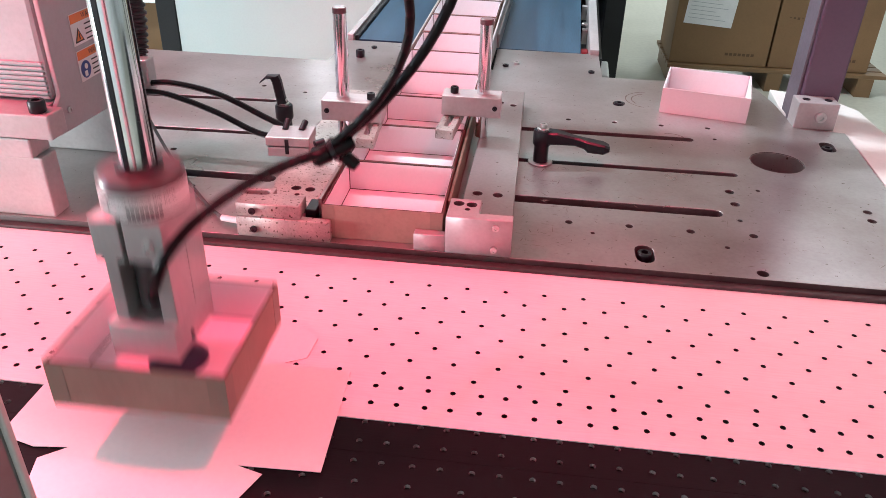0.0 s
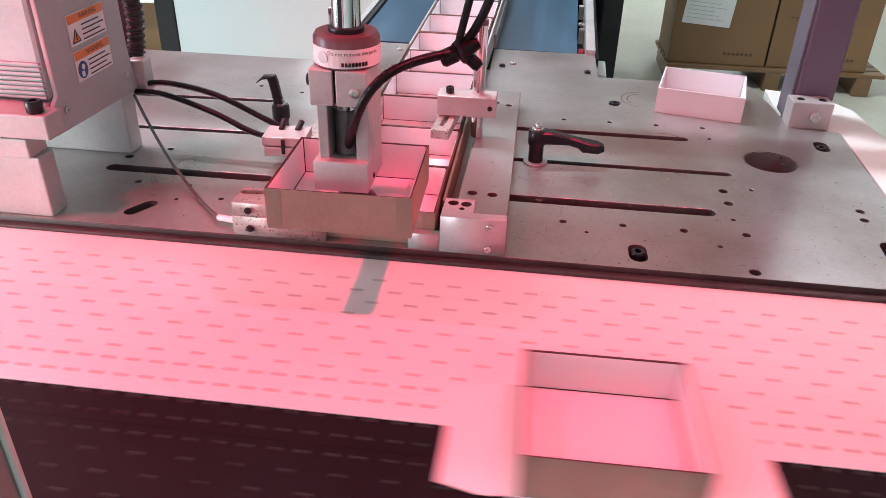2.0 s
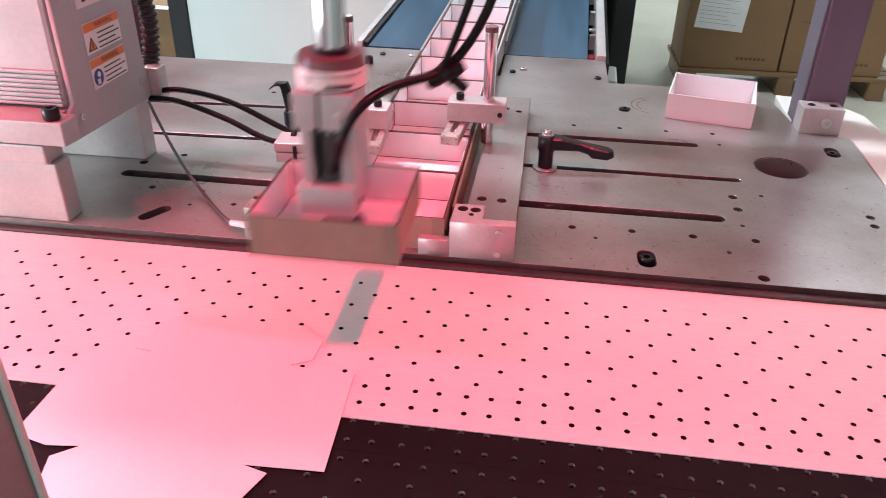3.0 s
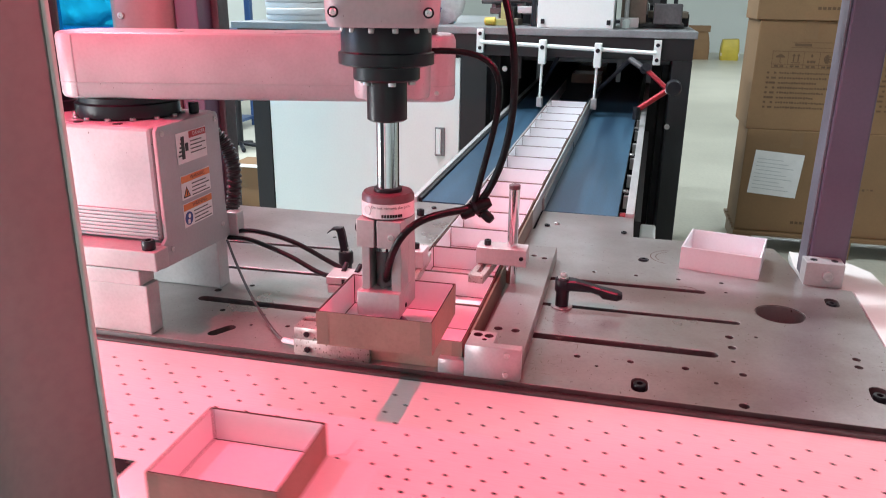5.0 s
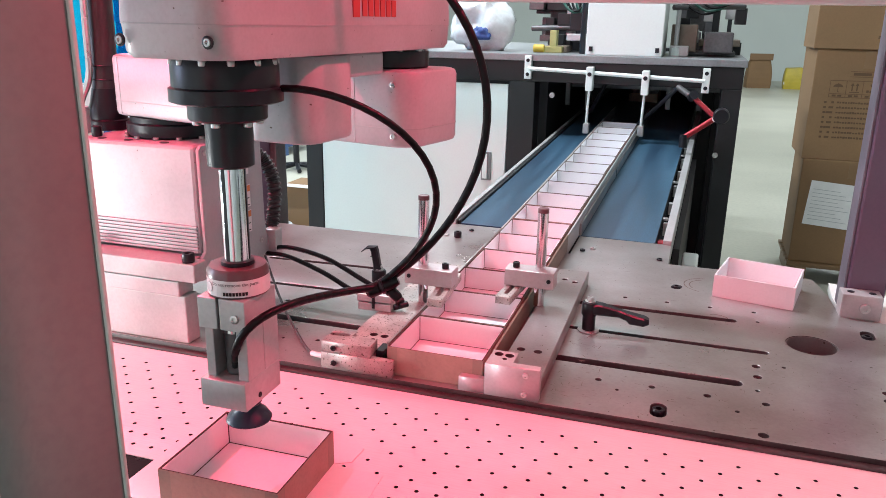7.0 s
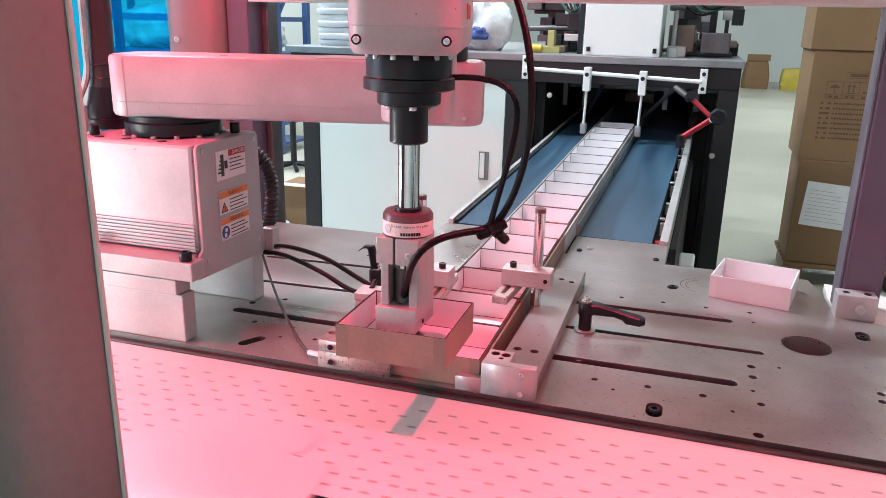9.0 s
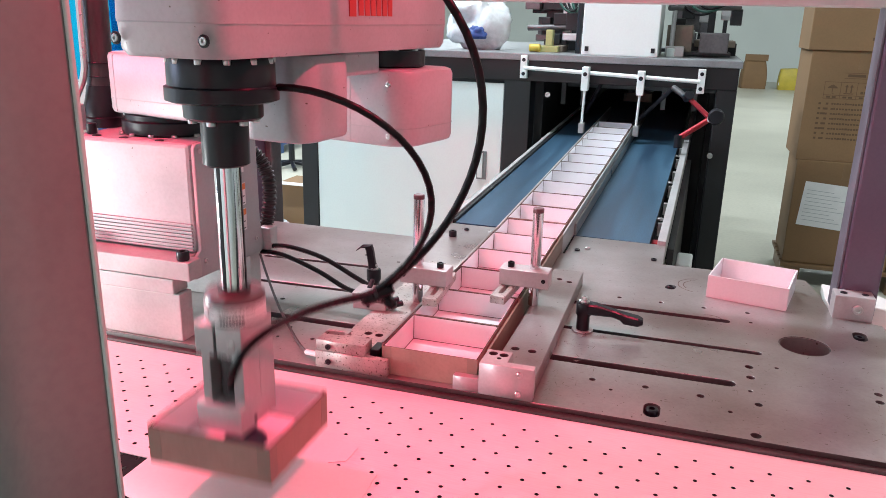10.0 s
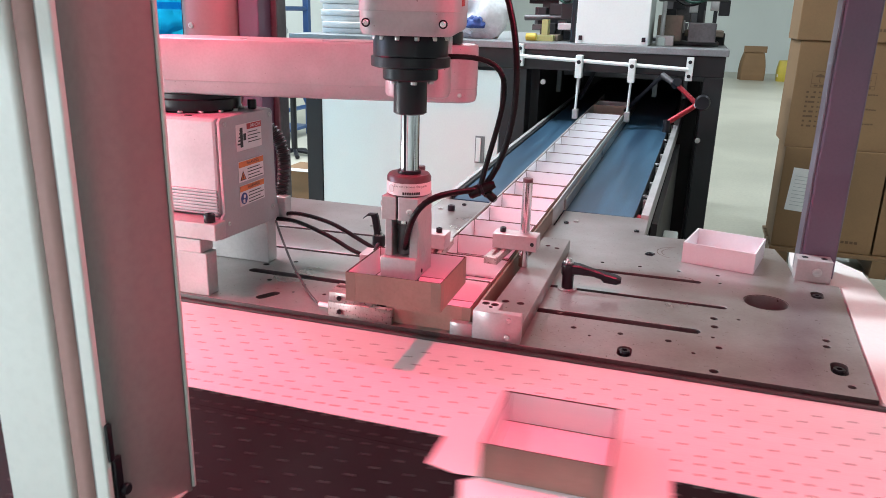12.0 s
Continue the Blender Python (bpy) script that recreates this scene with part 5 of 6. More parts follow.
def hose_pieces():
    """Short rigid hose pieces, as long as the longest stretch that each has to bridge."""
    made = []
    length = [0.0] * 3
    for t in TIMES:
        for k, pts in enumerate(cables(t)):
            length[k] = max(length[k], max((q - p).length for p, q in zip(pts, pts[1:])))
    for k, (r, label) in enumerate(((0.0042, "black cable looping from the forearm"), (0.0036, "thin black cable from the quill flange"), (0.0043, "black hose leading into the gripper"))):
        ob = thing("gripper_hose", label, "hose", group="gripper hoses")
        s = length[k] * 0.5
        me = mesh_of("hose_piece", lathe([(r * 0.4, -s - r * 0.9), (r * 0.8, -s - r * 0.6), (r, -s), (r, s), (r * 0.8, s + r * 0.6), (r * 0.4, s + r * 0.9)], 12), RUBBER, True)
        made.append([part("hose_piece", me, None, ob) for _ in range(len(cables(0)[k]) - 1)])
    clip = thing("cable_clip", "black cable joint tied with cable ties", "cable clip")
    part("sleeve", lathe([(0.0055, -0.0190), (0.0080, -0.0160), (0.0080, -0.004), (0.0068, -0.003), (0.0068, 0.0130), (0.0050, 0.0190)], 14), RUBBER, clip, "", True)
    part("sleeve", lathe([(0.0045, -0.0165), (0.0072, -0.0130), (0.0072, 0.0030), (0.0060, 0.0040), (0.0060, 0.0130), (0.0042, 0.0165)], 14, None, pose(0.009, 0.004, 0.005, 35, 60, 0)), RUBBER, clip, "", True)
    part("tie", lathe([(0.0088, -0.0018), (0.0088, 0.0018)], 14), BLACK, clip, "", True)
    return made, clip


robot = thing("scara_robot", "white four-axis robot on an aluminium riser with a suction gripper", "robot")
robot_base(robot)
LOWER, FORE, QUILL = lower_arm(robot), forearm(robot), quill(robot)
HOSES, CLIP_OB = hose_pieces()

# ---- trays in the queue and wraps on the belt ----
TRAY = tray_meshes(BOARD, PAPER)
QUEUE = []
for i in range(22):
    QUEUE.append(make_tray("open_box", TRAY, "open brown greyboard box with white paper lining", (0, 0, 0), "boxes in the infeed channel"))
WRAPS = []
for i in range(5):
    WRAPS.append(wrap())


def tray_pose(i, t):
    """Box i: 0 is in the gripper at the start; the others wait in the channel and move up one place after each pick, and a new one follows from the machine behind."""
    if i <= 4:
        pick = -1.0 if i == 0 else LIFT_AT[i - 1]
        if t >= pick:
            if i == 4 or t < DOWN_AT[i] + 0.02:
                sh, fo, x, y, z, c, swing = state(t)
                return pose(x, y, z - 0.003, 0, 0, 0.8)
            return pose(PUT[0] + travel(t) - travel(DOWN_AT[i]), PUT[1], BELT + 0.0012, 0, 0, 0.8)
    place = i - 1.0
    if i > 17:
        place = 16.0 + (i - 18)
    for k, lift in enumerate(LIFT_AT):
        u = min(1, max(0, (t - lift - 0.20) / 0.30))
        u = u * u * (3 - 2 * u)
        if k != i - 18:
            place -= u
        else:
            v = min(1, max(0, (t - lift - 0.20) / 0.90))
            place += 8.0 * (1 - v * v * (3 - 2 * v))
    place = max(place, 0.0)
    y = 0.0125 + D / 2 + place * (D + 0.0012)
    d = max(0.0, y - 0.76)
    k = min(1.0, d / 0.12)
    return pose(-0.0195 + 0.026 * d + 0.0012 * math.sin(i * 2.3), y, TABLE + 0.0004 + 0.045 * d, 2.58 * k, 0, 0.35 * math.sin(i * 1.7) - 1.49 * k)


def motions():
    for ob, f in ((LOWER, lambda t: (lambda s: pose(*AXIS, 0, 0, 0, math.degrees(s[0])))(state(t))),
                  (FORE, lambda t: (lambda s: pose(AXIS[0] + L1 * math.cos(s[0]), AXIS[1] + L1 * math.sin(s[0]), 0, 0, 0, math.degrees(s[1])))(state(t))),
                  (QUILL, lambda t: (lambda s: pose(s[2], s[3], s[4]))(state(t))),
                  (CLIP_OB, lambda t: (lambda s: Matrix.Translation(s[5]) @ pose(0, 0, 0, 20, 65, 40))(state(t))),
                  (BELTS[0], lambda t: pose(travel(t), 0, BELT)),
                  (BELTS[1], lambda t: pose(travel(t), 0, BELT - 0.001))):
        walk(ob, [(t, f(t)) for t in TIMES])
    for i, ob in enumerate(QUEUE):
        walk(ob, [(t, tray_pose(i, t)) for t in TIMES])
    for i, ob in enumerate(WRAPS):
        walk(ob, [(t, pose(PUT[0] + travel(t) - STEP * i, PUT[1], BELT + 0.0004, 0, 0, 0.5)) for t in TIMES])
    rows = [[[] for _ in h] for h in HOSES]
    for t in TIMES:
        for k, pts in enumerate(cables(t)):
            for j, (p, q) in enumerate(zip(pts, pts[1:])):
                d = (q - p).normalized()
                side = Vector((0.3, 1, 0.1)).cross(d).normalized()
                m = Matrix((side, d.cross(side), d)).transposed().to_4x4()
                rows[k][j].append((t, Matrix.Translation((p + q) / 2) @ m))
    for k, h in enumerate(HOSES):
        for ob, r in zip(h, rows[k]):
            walk(ob, r)

# ---- the second machine behind ----


# the machine behind stands at the climbing conveyor's head
AHEAD = Matrix.Translation((0.2837, -0.9, 1.333)) @ Matrix.Scale(0.87, 4) @ Matrix.Translation((-0.2837, 0.9, -1.333))
FOOT = 1.333 - 1.333 / 0.87


def far_machine():
    m = thing("feeder_machine", "large black machine with pale panels that the conveyor leaves from", "machine")
    part("top_beam", block(-1.60, 0.47, 2.52, 2.60, 1.075, 1.165, 0.003), FRAME_BLACK, m, "black front beam")
    part("deck", block(-1.62, 0.48, 2.50, 4.32, 1.165, 1.195, 0.003), GREY_TOP, m, "grey steel deck")
    part("leg", block(0.39, 0.47, 2.52, 2.64, FOOT, 1.075, 0.003), FRAME_BLACK, m)
    part("leg", block(0.39, 0.429, 3.62, 3.74, FOOT, 1.164, 0.003), FRAME_BLACK, m)
    part("leg", block(-0.515, -0.395, 2.52, 2.64, FOOT, 1.075, 0.003), FRAME_BLACK, m)
    part("leg", block(-1.545, -1.458, 2.52, 2.64, FOOT, 1.075, 0.003), FRAME_BLACK, m)
    panel = sheet([(-1.455, 0.12), (-0.519, 0.12), (-0.519, 1.058), (-1.455, 1.058)], [], 0, 0.02, 0.002)
    panel.transform(Matrix(((1, 0, 0, 0), (0, 0, -1, 2.545), (0, 1, 0, 0), (0, 0, 0, 1))))
    part("panel", coated(panel, PANEL), None, m, "pale green-white sheet panel")
    part("recessed_handle", block(-0.632, -0.585, 2.521, 2.526, 0.612, 0.745, 0.001), GREY_TOP, m, "recessed steel handle")
    part("handle_grip", block(-0.626, -0.603, 2.516, 2.522, 0.62, 0.737, 0.001), PANEL, m)
    part("back_panel", block(-1.46, -0.42, 3.70, 3.74, FOOT, 1.16), FRAME_BLACK, m)
    # grey plate added in place of the lighter opening at the machine's back
    part("back_panel", block(-0.42, 0.42, 3.40, 3.42, 0.99, 1.16), GREY_TOP, m, "added grey plate standing in for the lit opening over the belt")
    part("back_panel", block(-0.42, 0.43, 4.28, 4.30, FOOT, 1.16), FRAME_BLACK, m)
    part("inner_panel", block(-0.394, -0.36, 2.66, 4.27, FOOT, 1.16), FRAME_BLACK, m)
    part("side_panel", block(0.43, 0.46, 2.65, 4.30, FOOT, 1.16), FRAME_BLACK, m)
    for x in (-0.335, -0.235, 0.155, 0.30):
        part("inner_strut", block(x, x + 0.022, 3.02, 3.05, 0.93, 1.16), GREY_TOP, m)
    for x in (-0.335, 0.375):
        part("hinge_pin", cap_screw(0.012, 0.012, None, Matrix.Translation((x + 0.02, 2.52, 1.02 if x < 0 else 0.80)) @ BACK), ZINC, m, "", True)

    r = thing("hanging_rail", "white rail with two hanging rods that hold the box channel", "rail")
    part("bar", rod((-0.42, 2.47, 1.135), (0.32, 2.47, 1.108), 0.0085, 12), PANEL, r, "", True)
    for x, z in ((-0.425, 1.138), (0.325, 1.108)):
        part("end_plate", block(x - 0.015, x + 0.015, 2.488, 2.5195, z - 0.05, z + 0.05, 0.002), PANEL, r)
        for k in (-0.03, 0.03):
            part("hole", cap_screw(0.008, 0.002, None, Matrix.Translation((x, 2.488, z + k)) @ BACK), BLACK, r, "", True)
    for x, z in ((-0.148, 1.125), (0.084, 1.117)):
        part("hanger", block(x - 0.015, x + 0.015, 2.445, 2.495, z - 0.075, z + 0.025, 0.003), PANEL, r)
        part("hole", cap_screw(0.009, 0.002, None, Matrix.Translation((x, 2.445, z - 0.005)) @ BACK), BLACK, r, "", True)
        part("rod", rod((x, 2.47, z - 0.07), (x - 0.003, 2.47, 0.905), 0.0055, 10), PANEL, r, "", True)
        xx = -0.156 if x < 0 else 0.076
        part("shoe", block(xx - 0.006, xx + 0.018, 2.45, 2.49, 0.868, 0.912, 0.003), ALU, r)

    b = thing("control_box", "pale sheet-metal control box standing on the deck", "cabinet")
    part("shell", block(-0.188, 0.135, 2.56, 2.95, 1.195, 1.75, 0.004), PANEL, b)
    for x in (-0.165, 0.115):
        part("latch", block(x - 0.008, x + 0.008, 2.552, 2.559, 1.212, 1.232, 0.001), BLACK, b)

    # tools and works on the deck
    w = thing("machine_works", "cluttered grey machine works with blocks and hoses", "machine parts")
    random.seed(4)
    for x0, x1, y0, y1, z0, z1, mt in ((-0.44, -0.20, 3.05, 3.3, 1.195, 1.52, FRAME_BLACK), (0.16, 0.27, 2.75, 3.0, 1.215, 1.33, DUST), (0.17, 0.44, 2.85, 3.1, 1.195, 1.215, TUNGSTEN), (0.30, 0.42, 2.7, 2.85, 1.215, 1.30, TUNGSTEN),
                                       (0.28, 0.46, 2.95, 3.15, 1.235, 1.265, DUST), (0.16, 0.24, 2.7, 2.76, 1.195, 1.24, ALU), (-0.40, -0.30, 2.75, 2.9, 1.195, 1.225, DUST), (-0.30, -0.20, 2.72, 2.85, 1.25, 1.28, ALU),
                                       (-0.46, -0.25, 2.9, 3.0, 1.24, 1.27, TUNGSTEN), (0.18, 0.30, 3.1, 3.2, 1.30, 1.50, TUNGSTEN), (-0.34, -0.30, 2.95, 3.0, 1.27, 1.42, ALU), (0.33, 0.36, 3.0, 3.04, 1.26, 1.52, FRAME_BLACK)):
        part("machine_block", block(x0, x1, y0, y1, z0, z1, 0.004), mt, w)
    for k in range(46):
        left = k % 2
        x = random.uniform(-0.50, -0.21) if left else random.uniform(0.15, 0.45)
        y, z = random.uniform(2.85, 3.4), 1.195 + random.uniform(0, 0.22) * (k % 3)
        a, c, e = (random.uniform(0.015, 0.06) for _ in range(3))
        part("machine_block", block(x - a, x + a, y - 0.04, y + 0.04, max(1.1955, z - c), z + e, 0.003), random.choice((TUNGSTEN, FRAME_BLACK, FRAME_BLACK, DUST, ALU)), w)
    for k in range(5):
        part("machine_post", block(-0.47 + 0.06 * k, -0.45 + 0.06 * k, 3.42, 3.45, 1.1955, 1.75), FRAME_BLACK, w)
        part("machine_post", block(0.17 + 0.06 * k, 0.19 + 0.06 * k, 3.42, 3.45, 1.1955, 1.75), FRAME_BLACK, w)
    for p, q, rr, mt in (((0.185, 2.72, 1.195), (0.185, 2.72, 1.6), 0.010, ALU), ((-0.22, 2.68, 1.195), (-0.215, 2.68, 1.6), 0.012, BLACK), ((0.16, 2.7, 1.40), (0.46, 2.9, 1.41), 0.012, TUNGSTEN), ((-0.5, 2.9, 1.30), (-0.2, 2.9, 1.31), 0.014, TUNGSTEN), ((0.10, 3.2, 1.48), (0.47, 3.2, 1.48), 0.02, TUNGSTEN)):
        part("machine_rod", rod(p, q, rr, 12), mt, w, "", True)
    part("foot_cap", lathe([(0.026, 1.195), (0.026, 1.23), (0.016, 1.235)], 16, None, Matrix.Translation((0.185, 2.72, 0))), PANEL, w, "", True)
    for k in range(6):
        a = k * 0.5
        part("green_hose", tube([(0.20 + 0.03 * k, 2.75, 1.42 + 0.02 * math.sin(a)), (0.28 + 0.02 * k, 2.70, 1.375 + 0.012 * k), (0.36 + 0.018 * k, 2.72, 1.40 + 0.01 * k), (0.40 + 0.01 * k, 2.85, 1.47)], 0.006, 6), GREEN if k % 2 else RUBBER, w, "", True)
        part("green_hose", tube([(-0.36 + 0.02 * k, 2.80, 1.50), (-0.31 + 0.02 * k, 2.72, 1.40 - 0.006 * k), (-0.25 + 0.008 * k, 2.72, 1.38 + 0.01 * k), (-0.21, 2.8, 1.50)], 0.006, 6), RUBBER if k % 3 else GREEN, w, "", True)
    y = thing("yellow_angle", "pale yellow angle block on the deck", "block", (-0.385, 2.70, 1.195))
    part("foot", block(-0.04, 0.07, 0, 0.06, 0, 0.028, 0.002), BRASS_GREEN, y)
    part("upright", block(0.012, 0.042, 0.002, 0.058, 0.0285, 0.10, 0.002), BRASS_GREEN, y)
    part("roll", rod((-0.055, -0.03, 0.019), (-0.005, -0.03, 0.019), 0.018, 14), YELLOW, y, "", True)

    # red jointed holder at the belt's side
    h = thing("jointed_holder", "red jointed arm holding a round black sensor", "holder")
    part("lower_link", rod((0.265, 2.25, 0.905), (0.372, 2.25, 0.985), 0.011, 12), RED, h, "", True)
    part("upper_link", rod((0.372, 2.25, 0.985), (0.285, 2.30, 1.055), 0.010, 12), RED, h, "", True)
    part("knob", lathe([(0.026, -0.02), (0.031, -0.012), (0.031, 0.012), (0.026, 0.02)], 20, None, Matrix.Translation((0.392, 2.24, 0.995)) @ BACK), BLACK, h, "", True)
    part("joint", lathe([(0.013, -0.014), (0.013, 0.014)], 14, None, Matrix.Translation((0.372, 2.245, 0.985)) @ BACK), CHROME, h, "", True)
    part("foot", lathe([(0.016, -0.03), (0.016, 0.02)], 14, None, Matrix.Translation((0.262, 2.25, 0.895))), BLACK, h, "", True)
    part("head", lathe([(0.016, -0.02), (0.018, 0.02)], 14, None, Matrix.Translation((0.28, 2.30, 1.06)) @ pose(0, 0, 0, 60, 30)), BLACK, h, "", True)
    part("bar", rod((0.27, 2.305, 1.06), (0.22, 2.4, 1.085), 0.012, 12), TUNGSTEN, h, "", True)
    part("stay", rod((0.22, 2.4, 1.085), (0.06, 2.62, 0.90), 0.009, 10), BLACK, h, "", True)
    part("stay", rod((-0.09, 2.6, 1.08), (-0.17, 2.75, 0.93), 0.009, 10), BLACK, h, "", True)


def blob(rx, ry, rz, seed, rough=0.35, n=20):
    """A crumpled bag: a flattened ball with folds."""
    b = bmesh.new()
    bmesh.ops.create_icosphere(b, subdivisions=4, radius=1.0)
    for v in b.verts:
        k = 1 + rough * noise.noise(v.co * 1.6 + Vector((seed, 0, 0))) + rough * 0.45 * abs(noise.noise(v.co * 4.2 + Vector((0, seed, 0)))) - rough * 0.35 * abs(noise.noise(v.co * 9.5 + Vector((0, 0, seed)))) - 0.1
        v.co = Vector((v.co.x * rx * k, v.co.y * ry * k, max(-rz * 0.75, v.co.z * rz * k)))
    low = min(v.co.z for v in b.verts)
    for v in b.verts:
        v.co.z -= low
    return b


def tapered(w, d, h, dx, dy):
    """A stuffed upright sack: a box that narrows towards its top and bulges a little."""
    b = bmesh.new()
    rings = []
    for k in range(7):
        u = k / 6
        x, y = w - dx * u ** 2 + 0.012 * math.sin(math.pi * u), d - dy * u ** 2 + 0.025 * math.sin(math.pi * u)
        rings.append([b.verts.new((p, q, h * u + 0.012 * math.sin(7 * p + 5 * q) * u)) for p, q in rounded(-x, x, -y, y, 0.05, 3)])
    for p, q in zip(rings, rings[1:]):
        for i in range(len(p)):
            b.faces.new((p[i], p[(i + 1) % len(p)], q[(i + 1) % len(p)], q[i]))
    b.faces.new(rings[0][::-1]), b.faces.new(rings[-1])
    return b


def carton(w, d, h):
    """A closed shipping carton, open seam along the top and tape over it; front towards -y."""
    b = block(-w / 2, w / 2, -d / 2, d / 2, 0, h, 0.004)
    tape = block(-0.03, 0.03, -d / 2 - 0.0012, -d / 2 - 0.0004, h - 0.09, h - 0.003)
    return mesh_of("carton_body", b, KRAFT), mesh_of("tape", tape, KRAFT_DARK)


def far_things():
    w, d, h = 0.50, 0.42, 0.553
    meshes = carton(w, d, h)
    y = -d / 2
    ink = []

    def bar(x0, x1, z0, z1):
        ink.append((x0, x1, z0, z1))

    # four handling signs in a ruled row with captions under them, and a block of text lines
    for z in (0.318, 0.335, 0.400):
        bar(-0.170, 0.130, z, z + 0.0022)
    for k in range(5):
        bar(-0.170 + 0.075 * k, -0.168 + 0.075 * k, 0.318, 0.402)
    for k in range(4):
        x = -0.131 + 0.075 * k
        for q in range(2):
            bar(x - 0.024 + 0.026 * q, x - 0.006 + 0.026 * q, 0.3225, 0.3315)
        if k == 0:
            for q in range(6):
                bar(x - 0.022 + 0.0022 * q * q * 0.35, x + 0.022 - 0.0022 * q * q * 0.35, 0.370 + 0.003 * q, 0.373 + 0.003 * q)
            bar(x - 0.0015, x + 0.0015, 0.345, 0.371)
            bar(x, x + 0.007, 0.344, 0.347)
        elif k == 1:
            bar(x - 0.022, x + 0.022, 0.344, 0.348)
            for sx in (-0.011, 0.011):
                bar(x + sx - 0.003, x + sx + 0.003, 0.351, 0.380)
                for q in range(4):
                    bar(x + sx - 0.008 + 0.002 * q, x + sx + 0.008 - 0.002 * q, 0.378 + 0.003 * q, 0.381 + 0.003 * q)
        elif k == 2:
            for q in range(5):
                bar(x - 0.006 + 0.003 * abs(q - 2) * 0.5, x + 0.006 - 0.003 * abs(q - 2) * 0.5, 0.374 + 0.003 * q, 0.377 + 0.003 * q)
            for sx in (-0.015, 0.0, 0.013):
                bar(x + sx - 0.006, x + sx + 0.006, 0.346, 0.358)
        else:
            for q in range(7):
                e = 0.018 * math.sqrt(max(0.02, 1 - ((q - 3) / 3.5) ** 2))
                bar(x - e, x + (e if q % 2 else e * 0.4), 0.346 + 0.006 * q, 0.351 + 0.006 * q)
    bar(-0.085, 0.105, 0.420, 0.422), bar(-0.085, 0.105, 0.446, 0.448)
    bar(-0.070, 0.010, 0.428, 0.441)
    random.seed(12)
    for k in range(8):
        z = 0.288 - 0.025 * k
        x = -0.185
        bar(x, x + 0.012, z, z + 0.010), bar(x + 0.034 - 0.01 * (k % 3), x + 0.046, z, z + 0.010)
        x = -0.125
        while x < 0.15 - 0.05 * (k * 7 % 3):
            e = random.uniform(0.008, 0.012)
            bar(x, x + e, z + random.uniform(0, 0.002), z + random.uniform(0.008, 0.011))
            x += e + random.uniform(0.0015, 0.004)
    marks = bmesh.new()
    for x0, x1, z0, z1 in ink:
        v = [marks.verts.new(p) for p in ((x0, y - 0.0010, z0), (x1, y - 0.0010, z0), (x1, y - 0.0010, z1), (x0, y - 0.0010, z1))]
        marks.faces.new(v)
    marks_me = mesh_of("printed_panel", marks, PRINT)
    heads = [(0.03 + 0.022 * k, 0.046 + 0.022 * k, 0.052, 0.066) for k in range(7)] + [(-0.20 + 0.02 * k, -0.188 + 0.02 * k, 0.262 - 0.004 * (k % 3), 0.266) for k in range(5)]
    head_meshes = [mesh_of("printed_mark", block(p, q, y - 0.0012, y - 0.0006, r, u), PRINT) for p, q, r, u in heads]
    py, pz = 3.62, 0.12
    for i in range(2):
        for k in range(4):
            c = thing("carton", "brown shipping carton with printed marks, stacked on a pallet", "carton", ((1.112, 1.096, 1.078, 1.05)[k] + i * (w + 0.012) + 0.008 * i * (k % 2), py + 0.01 * (k % 2), pz + k * h), "stacked cartons", rz=(k * 5 % 3 - 1) * 0.8)
            part("carton_body", meshes[0], None, c)
            part("tape", meshes[1], None, c)
            if k % 2:
                part("printed_panel", marks_me, None, c)
            else:
                for me in head_meshes:
                    part("printed_mark", me, None, c)
            if k == 2:
                words("\u82f1 \u5fb7 \u7eff", 0.055, PRINT, "printed_words", c, Matrix.Translation((0.110, y - 0.001, 0.222)) @ BACK)
                words("GREEN TE", 0.030, PRINT, "printed_words", c, Matrix.Translation((0.125, y - 0.001, 0.268)) @ BACK)
            if i == 0 and k == 0:
                s = flat(-0.225, 0.020, 0.195, 0.43)
                sh = part("delivery_sheet", s, LABEL_WHITE, c, "white printed sheet in a pouch", at=Matrix.Translation((0, y - 0.002, 0)) @ pose(0, 0, 0, 90, 0, 0) @ pose(0, 0, 0, 0, 0, -4))
                l = None
                for q in range(9):
                    l = flat(-0.208, -0.018 - 0.03 * (q % 3), 0.225 + 0.02 * q, 0.2275 + 0.02 * q, l, 0.0006)
                part("print_line", l, ROBOT_GREY, sh)
    p = thing("pallet", "weathered wooden pallet under the cartons", "pallet", (1.41, py, 0))
    for k in range(6):
        part("deck_board", block(-0.56, 0.56, -0.24 + 0.082 * k, -0.17 + 0.082 * k, 0.098, 0.118, 0.002), KRAFT_DARK, p)
    for x in (-0.5, 0.0, 0.46):
        part("bearer", block(x - 0.04, x + 0.04, -0.24, 0.24, 0, 0.0975, 0.002), KRAFT_DARK, p)

    far = thing("paper_sack", "upright brown paper sack with a folded top by the wall", "sack", (1.60, 17.8, 0), rz=8)
    part("sack_body", tapered(0.26, 0.18, 0.66, 0.06, 0.10), KRAFT, far)
    part("fold", block(-0.245, 0.245, -0.135, -0.115, 0.60, 0.74, 0.006), KRAFT_DARK, far, "folded paper top")
    tin = thing("yellow_sack", "yellow plastic sack with a pale band by the wall", "sack", (2.32, 17.8, 0))
    part("sack_body", tapered(0.19, 0.16, 0.45, 0.02, 0.03), YELLOW, tin)
    part("band", block(-0.193, 0.193, -0.164, -0.158, 0.10, 0.16), LABEL_WHITE, tin, "pale printed band")

    bag = thing("plastic_bag", "crumpled clear plastic bag with a blue print on the deck", "bag", (-0.72, 2.80, 1.195))
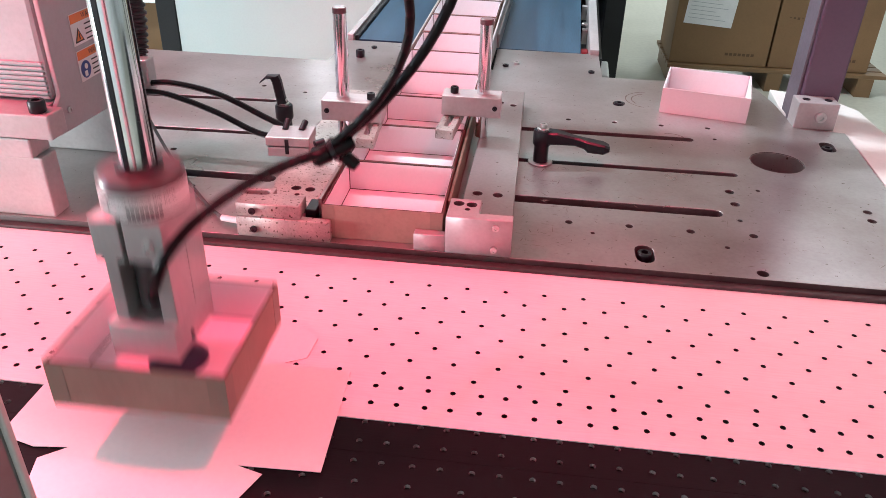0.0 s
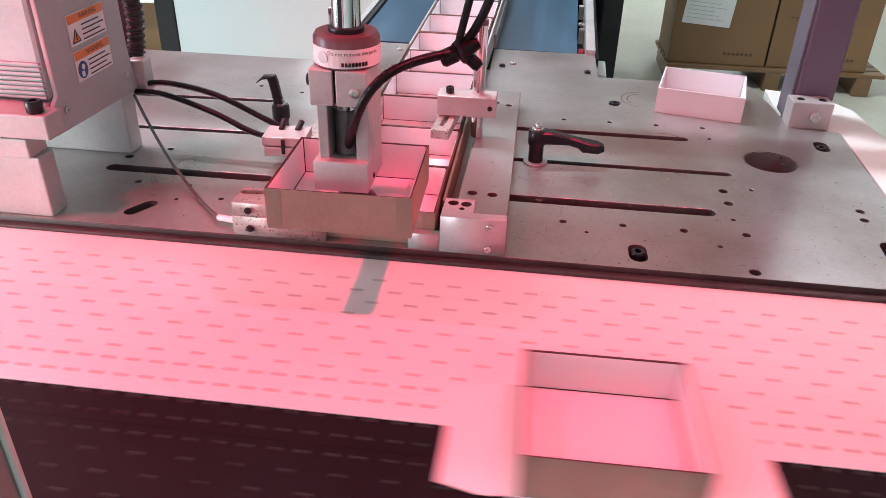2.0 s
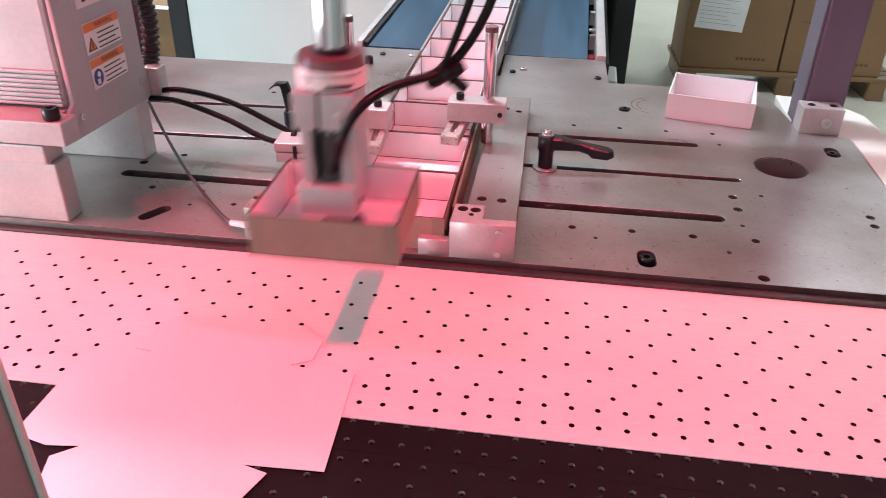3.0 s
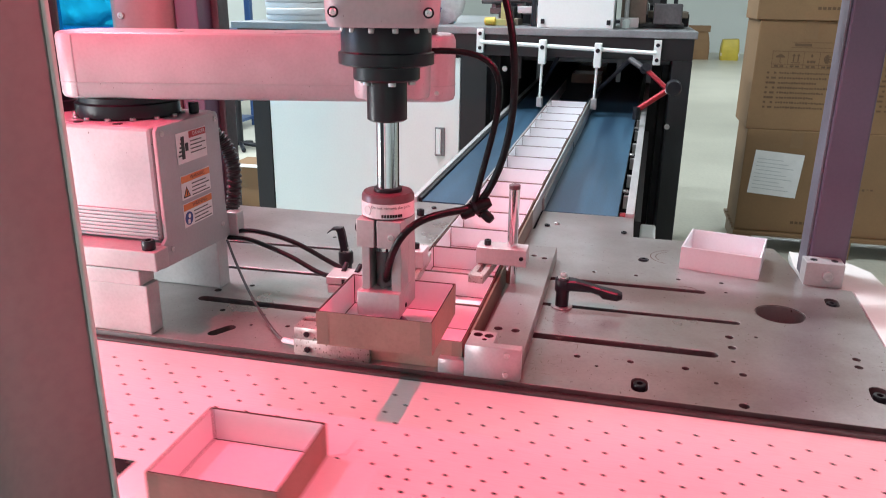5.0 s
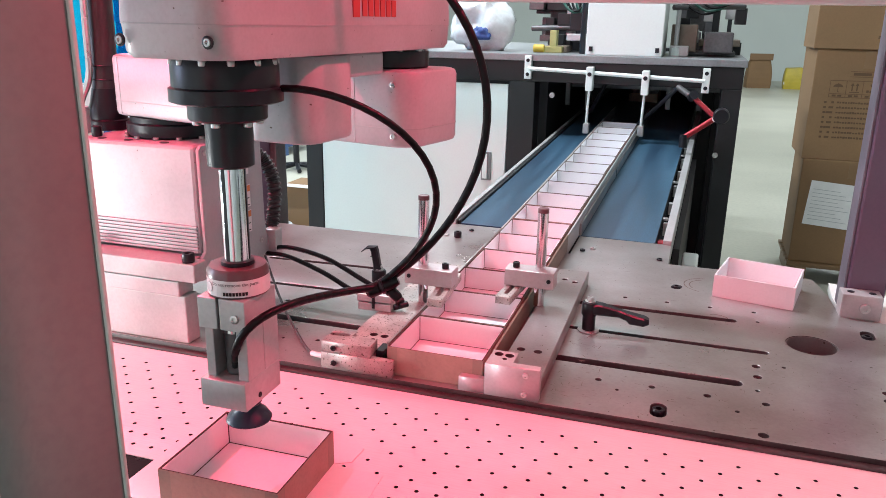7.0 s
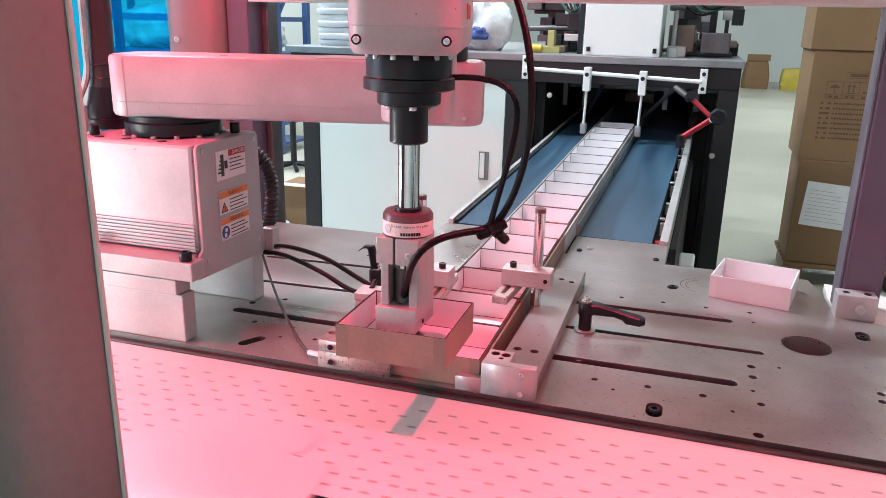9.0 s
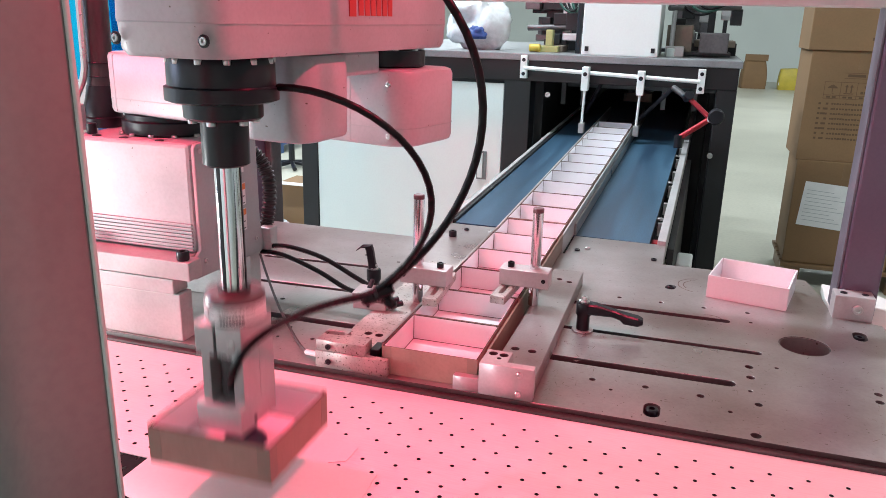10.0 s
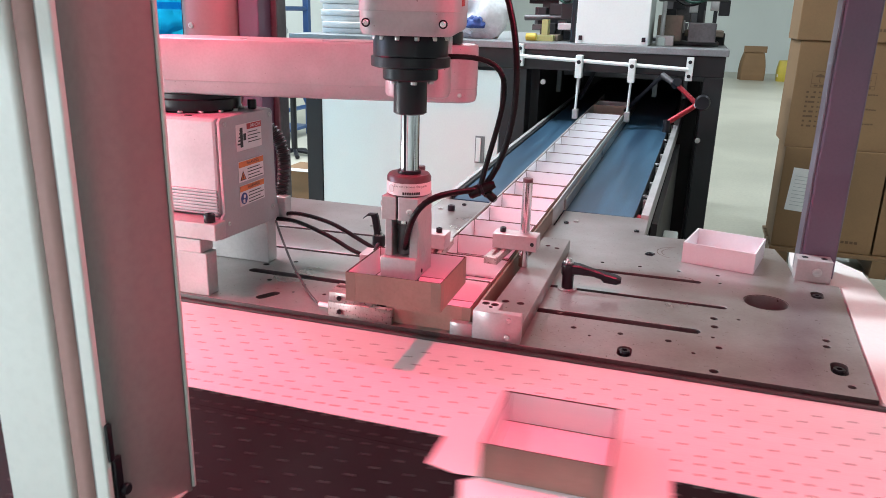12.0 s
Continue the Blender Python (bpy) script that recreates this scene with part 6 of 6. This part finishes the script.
    part("bag_body", blob(0.160, 0.13, 0.155, 7.3, 0.30), POLY, bag, "", True)
    part("blue_print", blob(0.055, 0.022, 0.034, 6.0, 0.4), LABEL_BLUE, bag, "", True, Matrix.Translation((0.02, -0.122, 0.05)))
    stack = thing("disc_stack", "stack of white plastic discs on the deck", "discs", (-1.44, 2.85, 1.195))
    for k in range(8):
        part("disc", lathe([(0.150, 0.0), (0.153, 0.004), (0.153, 0.026), (0.148, 0.0295)], 32, None, Matrix.Translation((0.006 * math.sin(k * 2.1), 0.006 * math.cos(k * 3.1), k * 0.030))), LABEL_WHITE, stack, "", True)
    hood = thing("white_hood", "white sheet hood of the machine behind", "hood")
    part("hood_shell", block(-1.75, -1.10, 3.2, 3.5, 1.475, 1.75, 0.02), PANEL, hood)
    part("hood_leg", block(-1.30, -1.26, 3.3, 3.34, 1.1955, 1.475), FRAME_BLACK, hood)
    part("hood_leg", block(-1.62, -1.58, 3.4, 3.44, 1.1955, 1.475), GREY_TOP, hood)

    rack = thing("storage_rack", "blue steel storage rack with wrapped goods", "rack", (-4.52, 6.15, 0))
    for x in (-1.2, 0.0, 0.95):
        for y in (-0.3, 0.3):
            part("upright", block(x - 0.03, x + 0.03, y - 0.03, y + 0.03, 0, 2.6), RACK_BLUE, rack)
    for z in (0.10, 0.98, 1.95):
        part("beam", block(-1.2, 0.95, -0.33, -0.27, z - 0.08, z), RACK_BLUE, rack)
        part("shelf", block(-1.2, 0.95, -0.27, 0.3, z - 0.03, z), RACK_BLUE, rack)
    for y0, z0, y1, z1 in ((-0.27, 1.30, 0.27, 1.30), (-0.27, 0.30, 0.27, 0.30), (-0.27, 1.34, 0.27, 1.92), (-0.27, 0.95, 0.27, 0.32)):
        part("end_tie", rod((0.95, y0, z0), (0.95, y1, z1), 0.022, 8), RACK_BLUE, rack)
    part("end_tie", block(-1.2, 0.95, -0.325, -0.28, 1.26, 1.33), RACK_BLUE, rack)
    for i, (x, z, s) in enumerate(((-0.9, 0.10, 0.3), (-0.3, 0.10, 0.34), (0.45, 0.10, 0.3), (-0.7, 0.98, 0.36), (0.0, 0.98, 0.3), (0.60, 0.98, 0.28), (0.3, 1.95, 0.36), (-0.6, 1.95, 0.3))):
        g = thing("wrapped_goods", "goods wrapped in milky plastic on the rack", "package", (-4.52 + x, 6.15, z), "wrapped goods")
        part("wrap_body", blob(s, 0.24, s * 0.75, i * 1.7, 0.3), POLY, g, "", True)
    stool = thing("stool", "black stool with a round seat by the rack", "stool", (-3.09, 5.22, 0))
    part("seat", lathe([(0.16, 0.57), (0.17, 0.58), (0.17, 0.63), (0.15, 0.65)], 24), BLACK, stool, "", True)
    part("column", rod((0, 0, 0.05), (0, 0, 0.57), 0.028, 12), BLACK, stool, "", True)
    for k in range(5):
        a = 2 * math.pi * k / 5 + 0.3
        part("foot", rod((0, 0, 0.055), (0.20 * math.cos(a), 0.20 * math.sin(a), 0.022), 0.02, 10), BLACK, stool, "", True)
    small = thing("small_carton", "small open brown carton on the floor", "carton", (-1.93, 3.25, 0))
    part("carton_body", block(-0.10, 0.10, -0.10, 0.10, 0, 0.36, 0.003), KRAFT, small)
    part("flap", block(-0.10, 0.10, -0.16, -0.101, 0.355, 0.36), LABEL_WHITE, small)
    scrap = thing("plastic_scrap", "crumpled clear plastic on the floor", "scrap", (-2.05, 3.0, 0))
    part("scrap_body", blob(0.17, 0.13, 0.12, 11.0, 0.5), POLY, scrap, "", True)
    chip = thing("floor_scrap", "small dark scrap on the floor", "scrap", (0.78, 3.0, 0))
    part("scrap_body", block(-0.05, 0.06, -0.012, 0.012, 0, 0.008, 0.002), TUNGSTEN, chip, at=pose(0, 0, 0, 0, 0, 20))

    # blue see-through guard sheet at the machine's left
    g = thing("guard_sheet", "blue tinted guard sheet in a dark frame", "guard")
    b = block(-2.6, -1.36, 1.30, 1.306, 1.10, 2.0)
    part("sheet", b, BLUE_SHEET, g, "glossy blue plastic sheet")
    part("frame_bar", block(-2.6, -1.30, 1.29, 1.32, 1.02, 1.0995, 0.003), POST, g)
    part("frame_bar", block(-1.36, -1.32, 1.29, 1.33, 1.10, 2.0, 0.003), BLACK, g)
    part("frame_bar", block(-1.60, -1.575, 1.307, 1.33, 1.10, 2.0, 0.003), RACK_BLUE, g)
    part("leg", block(-2.6, -2.54, 1.29, 1.33, 0, 1.02, 0.003), FRAME_BLACK, g)
    part("leg", block(-1.37, -1.31, 1.29, 1.33, 0, 1.02, 0.003), FRAME_BLACK, g)


far_machine()
far_things()
for name in ("feeder_machine", "hanging_rail", "control_box", "machine_works", "yellow_angle", "jointed_holder", "plastic_bag", "disc_stack", "white_hood"):
    bpy.data.objects[name].matrix_basis = AHEAD @ bpy.data.objects[name].matrix_basis
motions()
